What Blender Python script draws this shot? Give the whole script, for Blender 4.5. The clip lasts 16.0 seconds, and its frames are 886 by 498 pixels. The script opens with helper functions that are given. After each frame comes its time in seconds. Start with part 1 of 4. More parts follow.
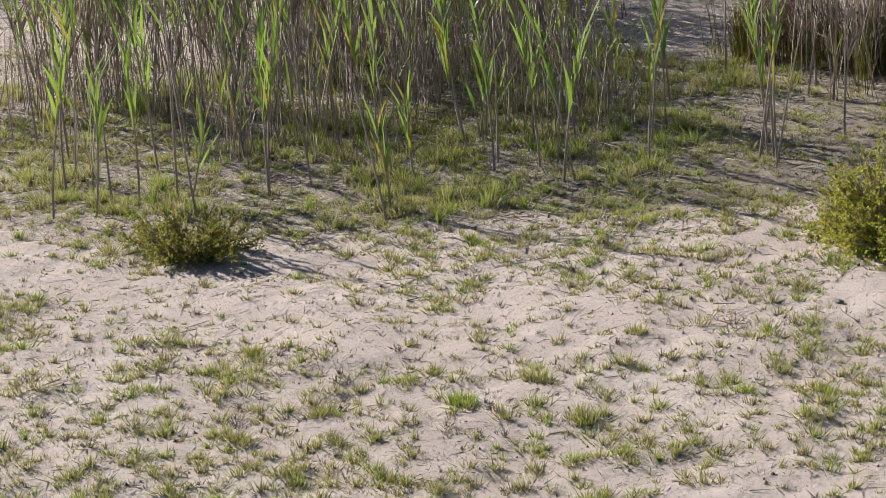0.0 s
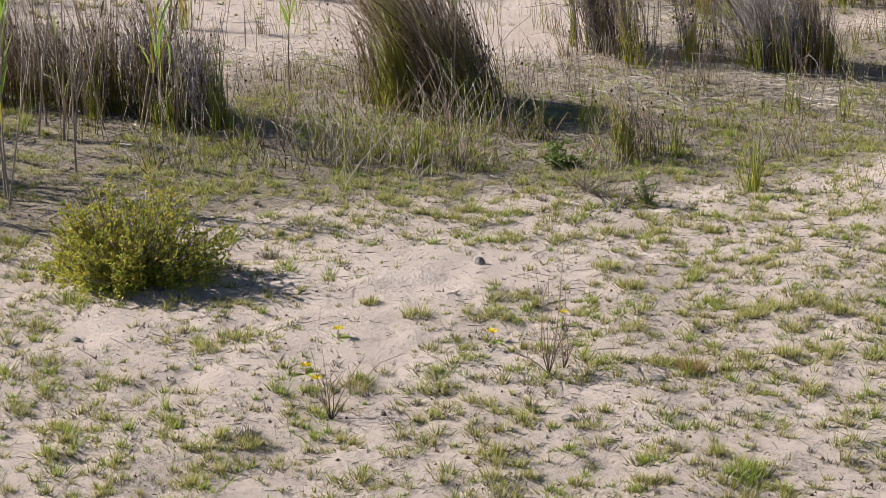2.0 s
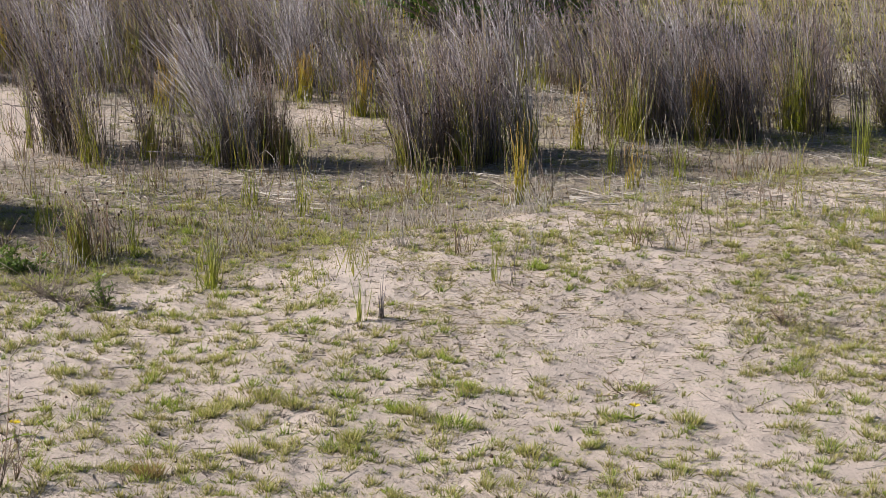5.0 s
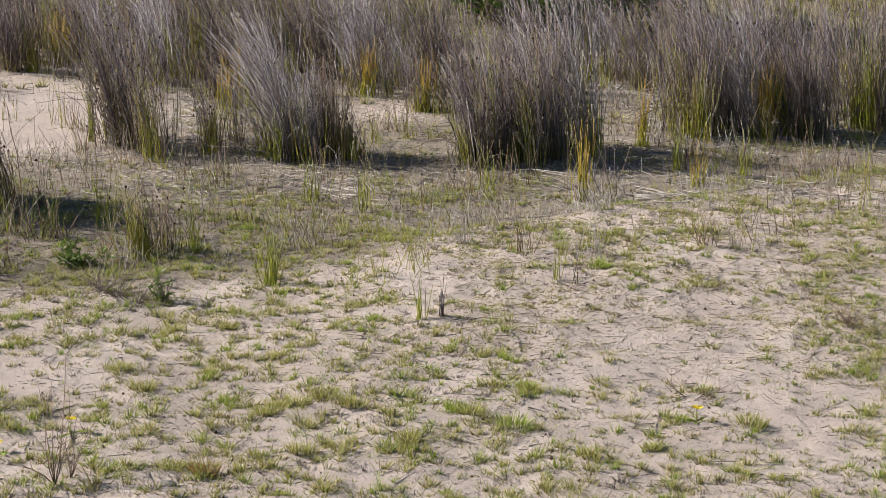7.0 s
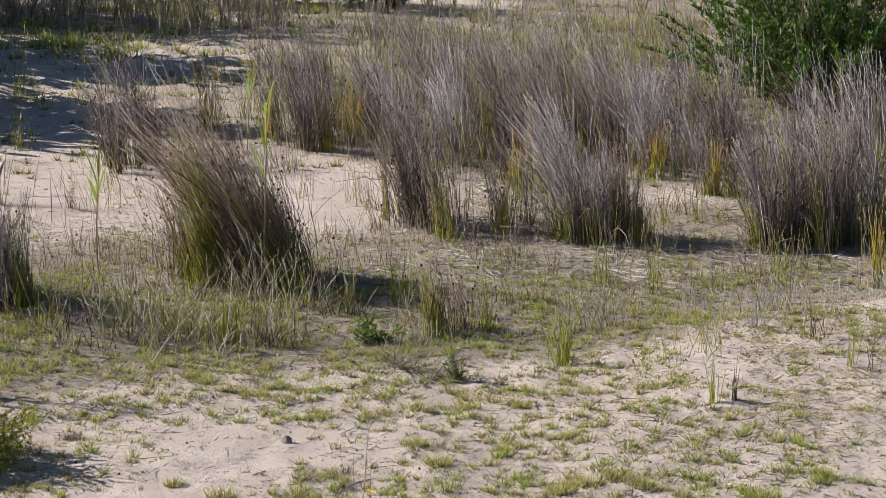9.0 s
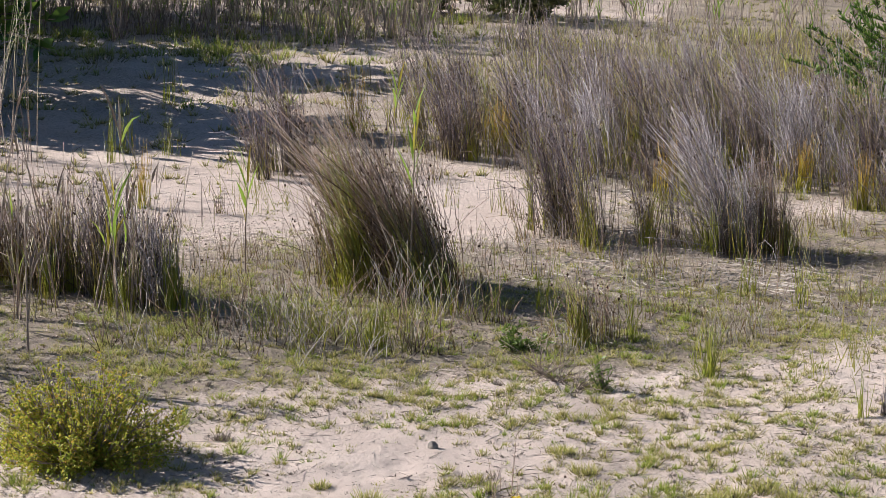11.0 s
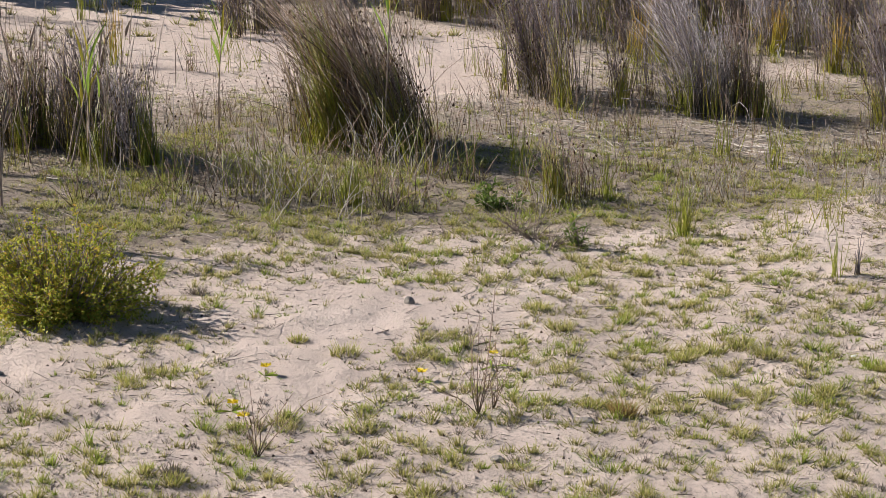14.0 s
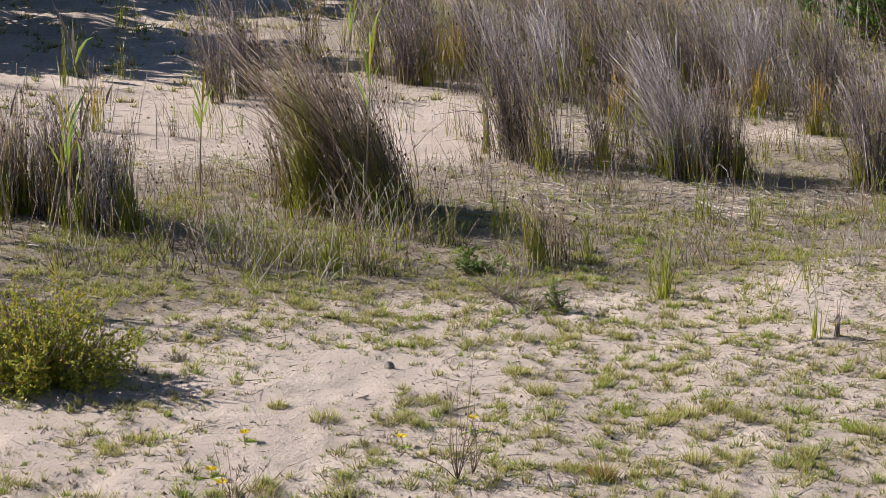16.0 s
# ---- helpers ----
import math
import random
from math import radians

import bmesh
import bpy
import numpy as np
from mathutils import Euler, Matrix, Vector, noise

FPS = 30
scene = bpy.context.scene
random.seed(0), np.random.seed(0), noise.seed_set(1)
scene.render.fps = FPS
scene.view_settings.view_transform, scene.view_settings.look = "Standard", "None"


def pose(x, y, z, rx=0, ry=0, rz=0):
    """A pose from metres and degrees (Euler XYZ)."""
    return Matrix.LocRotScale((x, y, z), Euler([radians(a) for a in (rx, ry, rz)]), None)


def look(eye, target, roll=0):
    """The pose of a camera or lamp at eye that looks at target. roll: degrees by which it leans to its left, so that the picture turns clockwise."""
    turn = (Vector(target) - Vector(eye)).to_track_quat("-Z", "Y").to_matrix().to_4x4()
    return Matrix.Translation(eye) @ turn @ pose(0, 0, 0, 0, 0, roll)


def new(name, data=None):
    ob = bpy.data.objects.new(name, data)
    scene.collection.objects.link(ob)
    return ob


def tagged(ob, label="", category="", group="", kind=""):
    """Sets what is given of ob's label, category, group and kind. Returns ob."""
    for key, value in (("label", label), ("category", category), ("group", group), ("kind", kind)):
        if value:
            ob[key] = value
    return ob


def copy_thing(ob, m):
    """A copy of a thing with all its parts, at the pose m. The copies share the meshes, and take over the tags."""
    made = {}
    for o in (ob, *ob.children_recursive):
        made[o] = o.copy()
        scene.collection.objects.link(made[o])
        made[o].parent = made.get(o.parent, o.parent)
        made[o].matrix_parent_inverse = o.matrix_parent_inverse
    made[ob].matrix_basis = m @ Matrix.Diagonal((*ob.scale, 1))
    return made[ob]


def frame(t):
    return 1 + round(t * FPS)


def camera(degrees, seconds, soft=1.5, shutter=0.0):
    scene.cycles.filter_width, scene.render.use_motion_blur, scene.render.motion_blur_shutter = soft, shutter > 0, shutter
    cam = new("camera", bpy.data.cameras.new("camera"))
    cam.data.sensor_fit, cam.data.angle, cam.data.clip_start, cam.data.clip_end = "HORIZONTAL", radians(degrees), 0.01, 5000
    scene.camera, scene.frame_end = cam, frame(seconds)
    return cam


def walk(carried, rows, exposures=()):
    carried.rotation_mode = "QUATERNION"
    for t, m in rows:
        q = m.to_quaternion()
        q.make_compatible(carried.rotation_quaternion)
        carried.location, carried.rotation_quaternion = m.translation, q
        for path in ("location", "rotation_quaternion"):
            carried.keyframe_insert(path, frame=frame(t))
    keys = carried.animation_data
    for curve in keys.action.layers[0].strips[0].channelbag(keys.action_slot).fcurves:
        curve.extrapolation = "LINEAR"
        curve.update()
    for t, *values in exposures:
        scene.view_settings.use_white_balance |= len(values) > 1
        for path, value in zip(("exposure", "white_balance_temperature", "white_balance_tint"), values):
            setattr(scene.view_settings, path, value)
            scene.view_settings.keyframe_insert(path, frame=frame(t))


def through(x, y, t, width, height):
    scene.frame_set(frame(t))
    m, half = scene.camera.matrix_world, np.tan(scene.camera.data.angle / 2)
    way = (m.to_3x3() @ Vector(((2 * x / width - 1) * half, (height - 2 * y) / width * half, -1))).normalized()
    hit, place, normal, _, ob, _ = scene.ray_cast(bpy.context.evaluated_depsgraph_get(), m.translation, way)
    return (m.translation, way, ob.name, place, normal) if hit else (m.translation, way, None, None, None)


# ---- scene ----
cam = camera(23.9, 16.0, soft=0.6)
PATH = [
    (0, (-0.095, -0.071, 2.814), (-1.086, 1.562, 2.223), -3.0),
    (0.1, (-0.115, -0.077, 2.814), (-1.057, 1.584, 2.218), -2.0),
    (0.2, (-0.114, -0.033, 2.796), (-1.01, 1.654, 2.202), -2.0),
    (0.4, (-0.094, 0.016, 2.806), (-0.887, 1.753, 2.21), -1.8),
    (0.5, (-0.12, -0.029, 2.807), (-0.851, 1.735, 2.212), -0.9),
    (0.7, (-0.053, 0.057, 2.818), (-0.696, 1.856, 2.226), -1.4),
    (1, (-0.074, -0.016, 2.806), (-0.578, 1.828, 2.219), -0.6),
    (1.5, (-0.069, -0.055, 2.806), (-0.501, 1.812, 2.232), -0.1),
    (2, (-0.026, -0.062, 2.796), (-0.359, 1.826, 2.228), 0.1),
    (2.5, (0.03, -0.061, 2.797), (-0.199, 1.844, 2.233), 0.1),
    (3, (0.077, -0.054, 2.817), (-0.058, 1.866, 2.275), 0.2),
    (3.5, (0.111, -0.037, 2.812), (0.086, 1.891, 2.28), 0.5),
    (4, (0.122, -0.009, 2.813), (0.21, 1.925, 2.31), 0.9),
    (4.5, (0.117, -0.004, 2.817), (0.26, 1.932, 2.335), 1.3),
    (4.7, (0.111, -0.004, 2.819), (0.262, 1.933, 2.343), 1.5),
    (6.8, (0.149, 0.117, 2.797), (0.267, 2.055, 2.316), 1.8),
    (7, (0.138, 0.115, 2.802), (0.227, 2.054, 2.32), 1.5),
    (7.5, (0.11, 0.098, 2.807), (0.119, 2.039, 2.324), 1.1),
    (8, (0.096, 0.075, 2.812), (0.045, 2.016, 2.331), 0.9),
    (8.5, (0.068, 0.065, 2.814), (-0.046, 2.016, 2.388), 0.9),
    (9, (0.047, 0.029, 2.821), (-0.128, 1.979, 2.409), 0.8),
    (9.5, (0.044, 0.03, 2.82), (-0.161, 1.98, 2.423), 0.8),
    (10, (0.043, 0.029, 2.813), (-0.195, 1.976, 2.418), 0.8),
    (10.2, (0.041, 0.025, 2.811), (-0.212, 1.969, 2.415), 0.8),
    (12.3, (-0.071, -0.043, 2.761), (-0.413, 1.873, 2.302), 1.0),
    (12.5, (-0.064, -0.035, 2.739), (-0.4, 1.871, 2.236), 1.0),
    (13, (-0.061, -0.003, 2.735), (-0.358, 1.902, 2.203), 1.4),
    (13.5, (-0.05, -0.003, 2.75), (-0.324, 1.905, 2.216), 1.4),
    (14, (-0.056, -0.014, 2.75), (-0.321, 1.898, 2.225), 1.6),
    (14.5, (-0.057, -0.014, 2.75), (-0.32, 1.903, 2.243), 1.6),
    (15, (-0.052, -0.022, 2.755), (-0.315, 1.897, 2.257), 1.6),
    (15.5, (-0.038, -0.015, 2.758), (-0.298, 1.907, 2.271), 1.4),
    (16, (-0.018, -0.014, 2.763), (-0.275, 1.914, 2.296), 1.3),
]
walk(cam, [(t, look(eye, target, roll)) for t, eye, target, roll in PATH], exposures=[(0.0, 0.86, 6270, 10), (1.5, 0.86, 6400, 10), (4.7, 0.81, 6420, 10), (7.5, 0.77, 6380, 10), (8.5, 0.71, 6330, 11), (9.5, 0.92, 6280, 11), (10.2, 0.92, 6280, 11), (12.4, 1.09, 6430, 16), (13.2, 0.85, 6560, 14), (16.0, 0.85, 6480, 11)])

# ---- sky and sun ----
SUN_FROM = Vector((-1.0, 0.22, 0.0)).normalized()
SUN_UP = radians(30)
world = bpy.data.worlds.new("sky")
scene.world = world
world.use_nodes = True
sky = world.node_tree.nodes.new("ShaderNodeTexSky")
sky.sky_type, sky.sun_disc = "NISHITA", False
sky.air_density, sky.dust_density, sky.ozone_density = 1.0, 0.1, 3.5
sky.sun_elevation, sky.sun_rotation = SUN_UP, math.atan2(SUN_FROM.x, SUN_FROM.y)
back = world.node_tree.nodes["Background"]
back.inputs["Strength"].default_value = 0.04
world.node_tree.links.new(sky.outputs[0], back.inputs["Color"])
sun_data = bpy.data.lights.new("sun", "SUN")
sun_data.energy, sun_data.angle, sun_data.color = 5.0, radians(0.53), (1.0, 0.955, 0.89)
sun = new("sun", sun_data)
sun.matrix_world = look(SUN_FROM * 40 * math.cos(SUN_UP) + Vector((0, 10, 40 * math.sin(SUN_UP))), (0, 10, 0))


# ---- materials ----
def material(name):
    m = bpy.data.materials.new(name)
    m.use_nodes = True
    nodes, links = m.node_tree.nodes, m.node_tree.links
    return m, nodes, links, nodes["Principled BSDF"], nodes["Material Output"]


def ramp(nodes, links, source, stops):
    r = nodes.new("ShaderNodeValToRGB")
    e = r.color_ramp.elements
    while len(e) < len(stops):
        e.new(0.5)
    for n, (at, rgb) in enumerate(stops):
        e[n].position, e[n].color = at, (*rgb, 1)
    links.new(source, r.inputs[0])
    return r.outputs[0]


def mixed(nodes, links, factor, a, b, how="MIX"):
    n = nodes.new("ShaderNodeMix")
    n.data_type, n.blend_type = "RGBA", how
    for value, socket in ((factor, n.inputs[0]), (a, n.inputs[6]), (b, n.inputs[7])):
        if isinstance(value, bpy.types.NodeSocket):
            links.new(value, socket)
        else:
            socket.default_value = value if isinstance(value, float) else (*value, 1)
    return n.outputs[2]


def noise_at(nodes, links, coords, scale, detail=4.0, rough=0.6):
    n = nodes.new("ShaderNodeTexNoise")
    n.inputs["Scale"].default_value, n.inputs["Detail"].default_value, n.inputs["Roughness"].default_value = scale, detail, rough
    links.new(coords, n.inputs["Vector"])
    return n.outputs[0]


def plant(name, low, high, through=0.0, rough=0.55, gloss=0.4, turn=(0.0, 1.0)):
    """Leaves and stems: two sets of colours, for the foot and for the tip, each spread over the single blades."""
    m, nodes, links, shader, out = material(name)
    island = nodes.new("ShaderNodeNewGeometry").outputs["Random Per Island"]
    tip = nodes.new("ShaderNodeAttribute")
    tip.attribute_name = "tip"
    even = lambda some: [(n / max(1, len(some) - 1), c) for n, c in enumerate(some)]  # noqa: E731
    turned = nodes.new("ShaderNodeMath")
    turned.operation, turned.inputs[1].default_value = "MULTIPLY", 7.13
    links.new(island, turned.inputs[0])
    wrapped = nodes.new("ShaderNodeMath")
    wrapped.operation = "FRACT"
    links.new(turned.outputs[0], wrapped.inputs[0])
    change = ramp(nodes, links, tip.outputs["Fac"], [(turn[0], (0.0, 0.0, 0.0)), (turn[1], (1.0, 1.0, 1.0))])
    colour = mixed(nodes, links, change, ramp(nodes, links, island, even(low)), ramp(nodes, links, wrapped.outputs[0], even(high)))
    coords = nodes.new("ShaderNodeTexCoord").outputs["Object"]
    spots = noise_at(nodes, links, coords, 60.0, 2.0)
    colour = mixed(nodes, links, 0.35, colour, ramp(nodes, links, spots, [(0.3, (0.45, 0.42, 0.4)), (0.7, (1.0, 1.0, 1.0))]), "MULTIPLY")
    links.new(colour, shader.inputs["Base Color"])
    shader.inputs["Roughness"].default_value = rough
    shader.inputs["Specular IOR Level"].default_value = gloss
    if through:
        thin = nodes.new("ShaderNodeBsdfTranslucent")
        links.new(colour, thin.inputs[0])
        both = nodes.new("ShaderNodeMixShader")
        both.inputs[0].default_value = through
        links.new(shader.outputs[0], both.inputs[1])
        links.new(thin.outputs[0], both.inputs[2])
        links.new(both.outputs[0], out.inputs[0])
    return m


def sand_material():
    m, nodes, links, shader, out = material("pale_sand")
    coords = nodes.new("ShaderNodeTexCoord").outputs["Object"]
    litter = nodes.new("ShaderNodeAttribute")
    litter.attribute_name = "litter"
    broad = noise_at(nodes, links, coords, 1.3, 5.0)
    base = ramp(nodes, links, broad, [(0.3, (0.62, 0.505, 0.44)), (0.55, (0.73, 0.60, 0.525)), (0.75, (0.79, 0.665, 0.59))])
    grain = noise_at(nodes, links, coords, 420.0, 3.0, 0.7)
    base = mixed(nodes, links, 0.4, base, ramp(nodes, links, grain, [(0.3, (0.55, 0.52, 0.5)), (0.6, (1.0, 1.0, 1.0))]), "MULTIPLY")
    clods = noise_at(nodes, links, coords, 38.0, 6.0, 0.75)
    # Shade painted into the hollows: low values of the bump noise darken the sand.
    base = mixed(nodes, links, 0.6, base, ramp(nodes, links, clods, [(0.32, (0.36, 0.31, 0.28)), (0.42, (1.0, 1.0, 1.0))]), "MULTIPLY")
    # dead grass, crumbs of bark and thin moss lying between the tufts
    crumbs = noise_at(nodes, links, coords, 34.0, 8.0, 0.85)
    cover = nodes.new("ShaderNodeMath")
    cover.operation = "MULTIPLY_ADD"
    links.new(litter.outputs["Fac"], cover.inputs[0])
    cover.inputs[1].default_value = 0.32
    links.new(crumbs, cover.inputs[2])
    dirt = ramp(nodes, links, noise_at(nodes, links, coords, 9.0, 6.0, 0.7), [(0.3, (0.14, 0.115, 0.095)), (0.46, (0.28, 0.225, 0.18)), (0.6, (0.29, 0.25, 0.16)), (0.72, (0.46, 0.39, 0.33))])
    where = ramp(nodes, links, cover.outputs[0], [(0.62, (0.0, 0.0, 0.0)), (0.76, (0.9, 0.9, 0.9))])
    base = mixed(nodes, links, where, base, dirt)
    links.new(base, shader.inputs["Base Color"])
    shader.inputs["Roughness"].default_value = 0.95
    shader.inputs["Specular IOR Level"].default_value = 0.15
    bump = nodes.new("ShaderNodeBump")
    bump.inputs["Strength"].default_value, bump.inputs["Distance"].default_value = 1.0, 0.03
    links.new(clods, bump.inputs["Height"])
    fine = nodes.new("ShaderNodeBump")
    fine.inputs["Strength"].default_value, fine.inputs["Distance"].default_value = 0.6, 0.003
    links.new(grain, fine.inputs["Height"])
    links.new(bump.outputs[0], fine.inputs["Normal"])
    links.new(fine.outputs[0], shader.inputs["Normal"])
    return m


def stone_material():
    m, nodes, links, shader, out = material("grey_stone")
    coords = nodes.new("ShaderNodeTexCoord").outputs["Object"]
    grey = ramp(nodes, links, noise_at(nodes, links, coords, 30.0, 6.0, 0.7), [(0.3, (0.12, 0.105, 0.09)), (0.7, (0.34, 0.30, 0.26))])
    links.new(grey, shader.inputs["Base Color"])
    shader.inputs["Roughness"].default_value = 0.85
    bump = nodes.new("ShaderNodeBump")
    bump.inputs["Distance"].default_value = 0.006
    links.new(noise_at(nodes, links, coords, 60.0, 5.0), bump.inputs["Height"])
    links.new(bump.outputs[0], shader.inputs["Normal"])
    return m


SAND = sand_material()
STONE = stone_material()
# The near-black low colours of both grasses paint shade into the tufts' feet.
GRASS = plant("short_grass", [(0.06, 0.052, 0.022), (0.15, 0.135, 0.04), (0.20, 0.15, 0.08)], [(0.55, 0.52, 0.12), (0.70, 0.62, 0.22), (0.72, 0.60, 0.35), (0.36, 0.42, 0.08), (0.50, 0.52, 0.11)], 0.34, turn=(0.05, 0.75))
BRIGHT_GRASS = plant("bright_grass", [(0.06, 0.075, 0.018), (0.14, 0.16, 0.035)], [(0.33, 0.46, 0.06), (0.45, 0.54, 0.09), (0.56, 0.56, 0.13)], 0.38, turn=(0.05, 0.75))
STRAW = plant("dead_grass", [(0.25, 0.20, 0.15), (0.10, 0.075, 0.06), (0.36, 0.31, 0.25), (0.06, 0.045, 0.04)], [(0.44, 0.38, 0.31), (0.20, 0.15, 0.13), (0.58, 0.53, 0.47), (0.09, 0.07, 0.06), (0.34, 0.28, 0.22)], 0.1, 0.8, 0.2)
PALE_STRAW = plant("bleached_straw", [(0.44, 0.39, 0.34), (0.30, 0.25, 0.21), (0.54, 0.50, 0.45)], [(0.56, 0.51, 0.46), (0.40, 0.35, 0.30), (0.66, 0.62, 0.57), (0.24, 0.19, 0.16)], 0.0, 0.7, 0.3)
HUSK = plant("pale_husk", [(0.55, 0.48, 0.42), (0.40, 0.33, 0.29)], [(0.62, 0.56, 0.50), (0.46, 0.38, 0.33)], 0.0, 0.7, 0.3)
# Brown and grey feet; the darkest low colours also paint shade inside the tussocks.
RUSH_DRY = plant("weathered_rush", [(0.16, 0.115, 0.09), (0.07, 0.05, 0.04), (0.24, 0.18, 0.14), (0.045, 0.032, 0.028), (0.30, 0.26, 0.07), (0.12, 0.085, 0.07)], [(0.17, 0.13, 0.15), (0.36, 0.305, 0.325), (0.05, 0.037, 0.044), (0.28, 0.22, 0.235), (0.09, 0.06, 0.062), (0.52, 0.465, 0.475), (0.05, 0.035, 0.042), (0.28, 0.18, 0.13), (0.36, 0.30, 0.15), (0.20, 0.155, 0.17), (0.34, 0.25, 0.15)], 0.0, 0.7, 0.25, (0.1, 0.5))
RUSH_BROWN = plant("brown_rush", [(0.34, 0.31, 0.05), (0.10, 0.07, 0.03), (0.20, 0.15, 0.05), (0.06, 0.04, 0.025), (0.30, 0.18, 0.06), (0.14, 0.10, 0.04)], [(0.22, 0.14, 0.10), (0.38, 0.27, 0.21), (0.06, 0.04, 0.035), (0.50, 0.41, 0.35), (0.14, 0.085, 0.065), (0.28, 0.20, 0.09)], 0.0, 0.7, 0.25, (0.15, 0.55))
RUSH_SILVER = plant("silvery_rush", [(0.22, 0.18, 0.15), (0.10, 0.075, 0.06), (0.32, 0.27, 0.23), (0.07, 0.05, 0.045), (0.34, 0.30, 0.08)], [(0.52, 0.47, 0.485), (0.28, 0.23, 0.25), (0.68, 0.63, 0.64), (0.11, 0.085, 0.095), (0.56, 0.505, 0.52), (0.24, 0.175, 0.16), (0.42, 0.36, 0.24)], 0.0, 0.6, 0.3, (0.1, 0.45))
RUSH_GREEN = plant("green_rush", [(0.46, 0.46, 0.03), (0.28, 0.31, 0.025), (0.54, 0.48, 0.04)], [(0.26, 0.26, 0.04), (0.17, 0.20, 0.03), (0.34, 0.22, 0.08), (0.22, 0.13, 0.07)], 0.1, 0.45, 0.5)
RUSH_GOLD = plant("golden_rush", [(0.40, 0.36, 0.02), (0.28, 0.32, 0.03)], [(0.48, 0.30, 0.03), (0.42, 0.16, 0.04), (0.40, 0.36, 0.08)], 0.1, 0.5)
SEED = plant("dark_seed_head", [(0.05, 0.03, 0.02), (0.09, 0.055, 0.035)], [(0.06, 0.035, 0.025), (0.10, 0.06, 0.04)], 0.0, 0.8, 0.2)
REED_STALK = plant("dry_reed_stalk", [(0.32, 0.24, 0.225), (0.52, 0.43, 0.39), (0.18, 0.125, 0.12), (0.40, 0.31, 0.28)], [(0.56, 0.46, 0.36), (0.38, 0.30, 0.25), (0.66, 0.58, 0.46), (0.42, 0.43, 0.15), (0.26, 0.19, 0.16)], 0.0, 0.55)
REED_LEAF = plant("reed_leaf", [(0.16, 0.28, 0.05), (0.22, 0.34, 0.05), (0.32, 0.38, 0.06)], [(0.22, 0.36, 0.06), (0.36, 0.43, 0.06), (0.16, 0.28, 0.07)], 0.45, 0.45, 0.5)
REED_YELLOW = plant("yellowing_reed_leaf", [(0.40, 0.36, 0.05), (0.30, 0.30, 0.05)], [(0.50, 0.38, 0.05), (0.36, 0.34, 0.08), (0.50, 0.24, 0.05)], 0.35, 0.5)
REED_DEAD = plant("dead_reed_leaf", [(0.22, 0.16, 0.13), (0.16, 0.11, 0.09)], [(0.42, 0.34, 0.28), (0.22, 0.16, 0.13), (0.52, 0.45, 0.38)], 0.1, 0.7)
SHRUB_LEAF = plant("small_shrub_leaf", [(0.17, 0.23, 0.03), (0.28, 0.35, 0.04), (0.40, 0.41, 0.05), (0.50, 0.30, 0.07)], [(0.30, 0.41, 0.05), (0.52, 0.58, 0.09), (0.68, 0.60, 0.10), (0.34, 0.46, 0.06), (0.68, 0.35, 0.10), (0.48, 0.55, 0.08), (0.66, 0.52, 0.11), (0.36, 0.47, 0.06), (0.66, 0.40, 0.10)], 0.38, 0.55, 0.2)
TREE_LEAF = plant("narrow_shrub_leaf", [(0.03, 0.07, 0.015), (0.05, 0.105, 0.018)], [(0.06, 0.16, 0.022), (0.15, 0.28, 0.04), (0.34, 0.45, 0.08), (0.10, 0.21, 0.03)], 0.2, 0.5, 0.25)
DULL_LEAF = plant("olive_shrub_leaf", [(0.18, 0.20, 0.04), (0.26, 0.26, 0.05)], [(0.28, 0.32, 0.05), (0.42, 0.42, 0.07), (0.54, 0.30, 0.09), (0.30, 0.35, 0.06), (0.46, 0.38, 0.09)], 0.4, 0.6, 0.25)
SCRUB_LEAF = plant("dull_scrub_leaf", [(0.06, 0.07, 0.03), (0.09, 0.10, 0.03)], [(0.09, 0.11, 0.04), (0.15, 0.17, 0.05), (0.18, 0.15, 0.08)], 0.2)
TWIG = plant("grey_twig", [(0.20, 0.16, 0.13), (0.12, 0.09, 0.08)], [(0.36, 0.29, 0.24), (0.20, 0.15, 0.12)], 0.0, 0.8, 0.2)
PETAL = plant("yellow_petal", [(0.78, 0.56, 0.01), (0.8, 0.6, 0.01)], [(0.82, 0.66, 0.02), (0.82, 0.62, 0.01)], 0.2, 0.6)
HERB_LEAF = plant("herb_leaf", [(0.08, 0.13, 0.03), (0.12, 0.17, 0.03)], [(0.16, 0.26, 0.05), (0.24, 0.34, 0.07), (0.30, 0.36, 0.09)], 0.25, 0.5, 0.3)
RUNNER = plant("grass_runner", [(0.26, 0.19, 0.12), (0.15, 0.11, 0.07), (0.34, 0.28, 0.15)], [(0.34, 0.26, 0.17), (0.20, 0.15, 0.09), (0.38, 0.34, 0.16)], 0.0, 0.8, 0.2)
WHITE = plant("bleached_wood", [(0.62, 0.60, 0.56)], [(0.7, 0.68, 0.65), (0.6, 0.58, 0.55)], 0.0, 0.8)


# ---- meshes of many stems and leaves ----
RNG = np.random.default_rng(7)


def spread(low, high, n):
    return RNG.uniform(low, high, n)


def unit(v):
    return v / np.maximum(np.linalg.norm(v, axis=-1, keepdims=True), 1e-9)


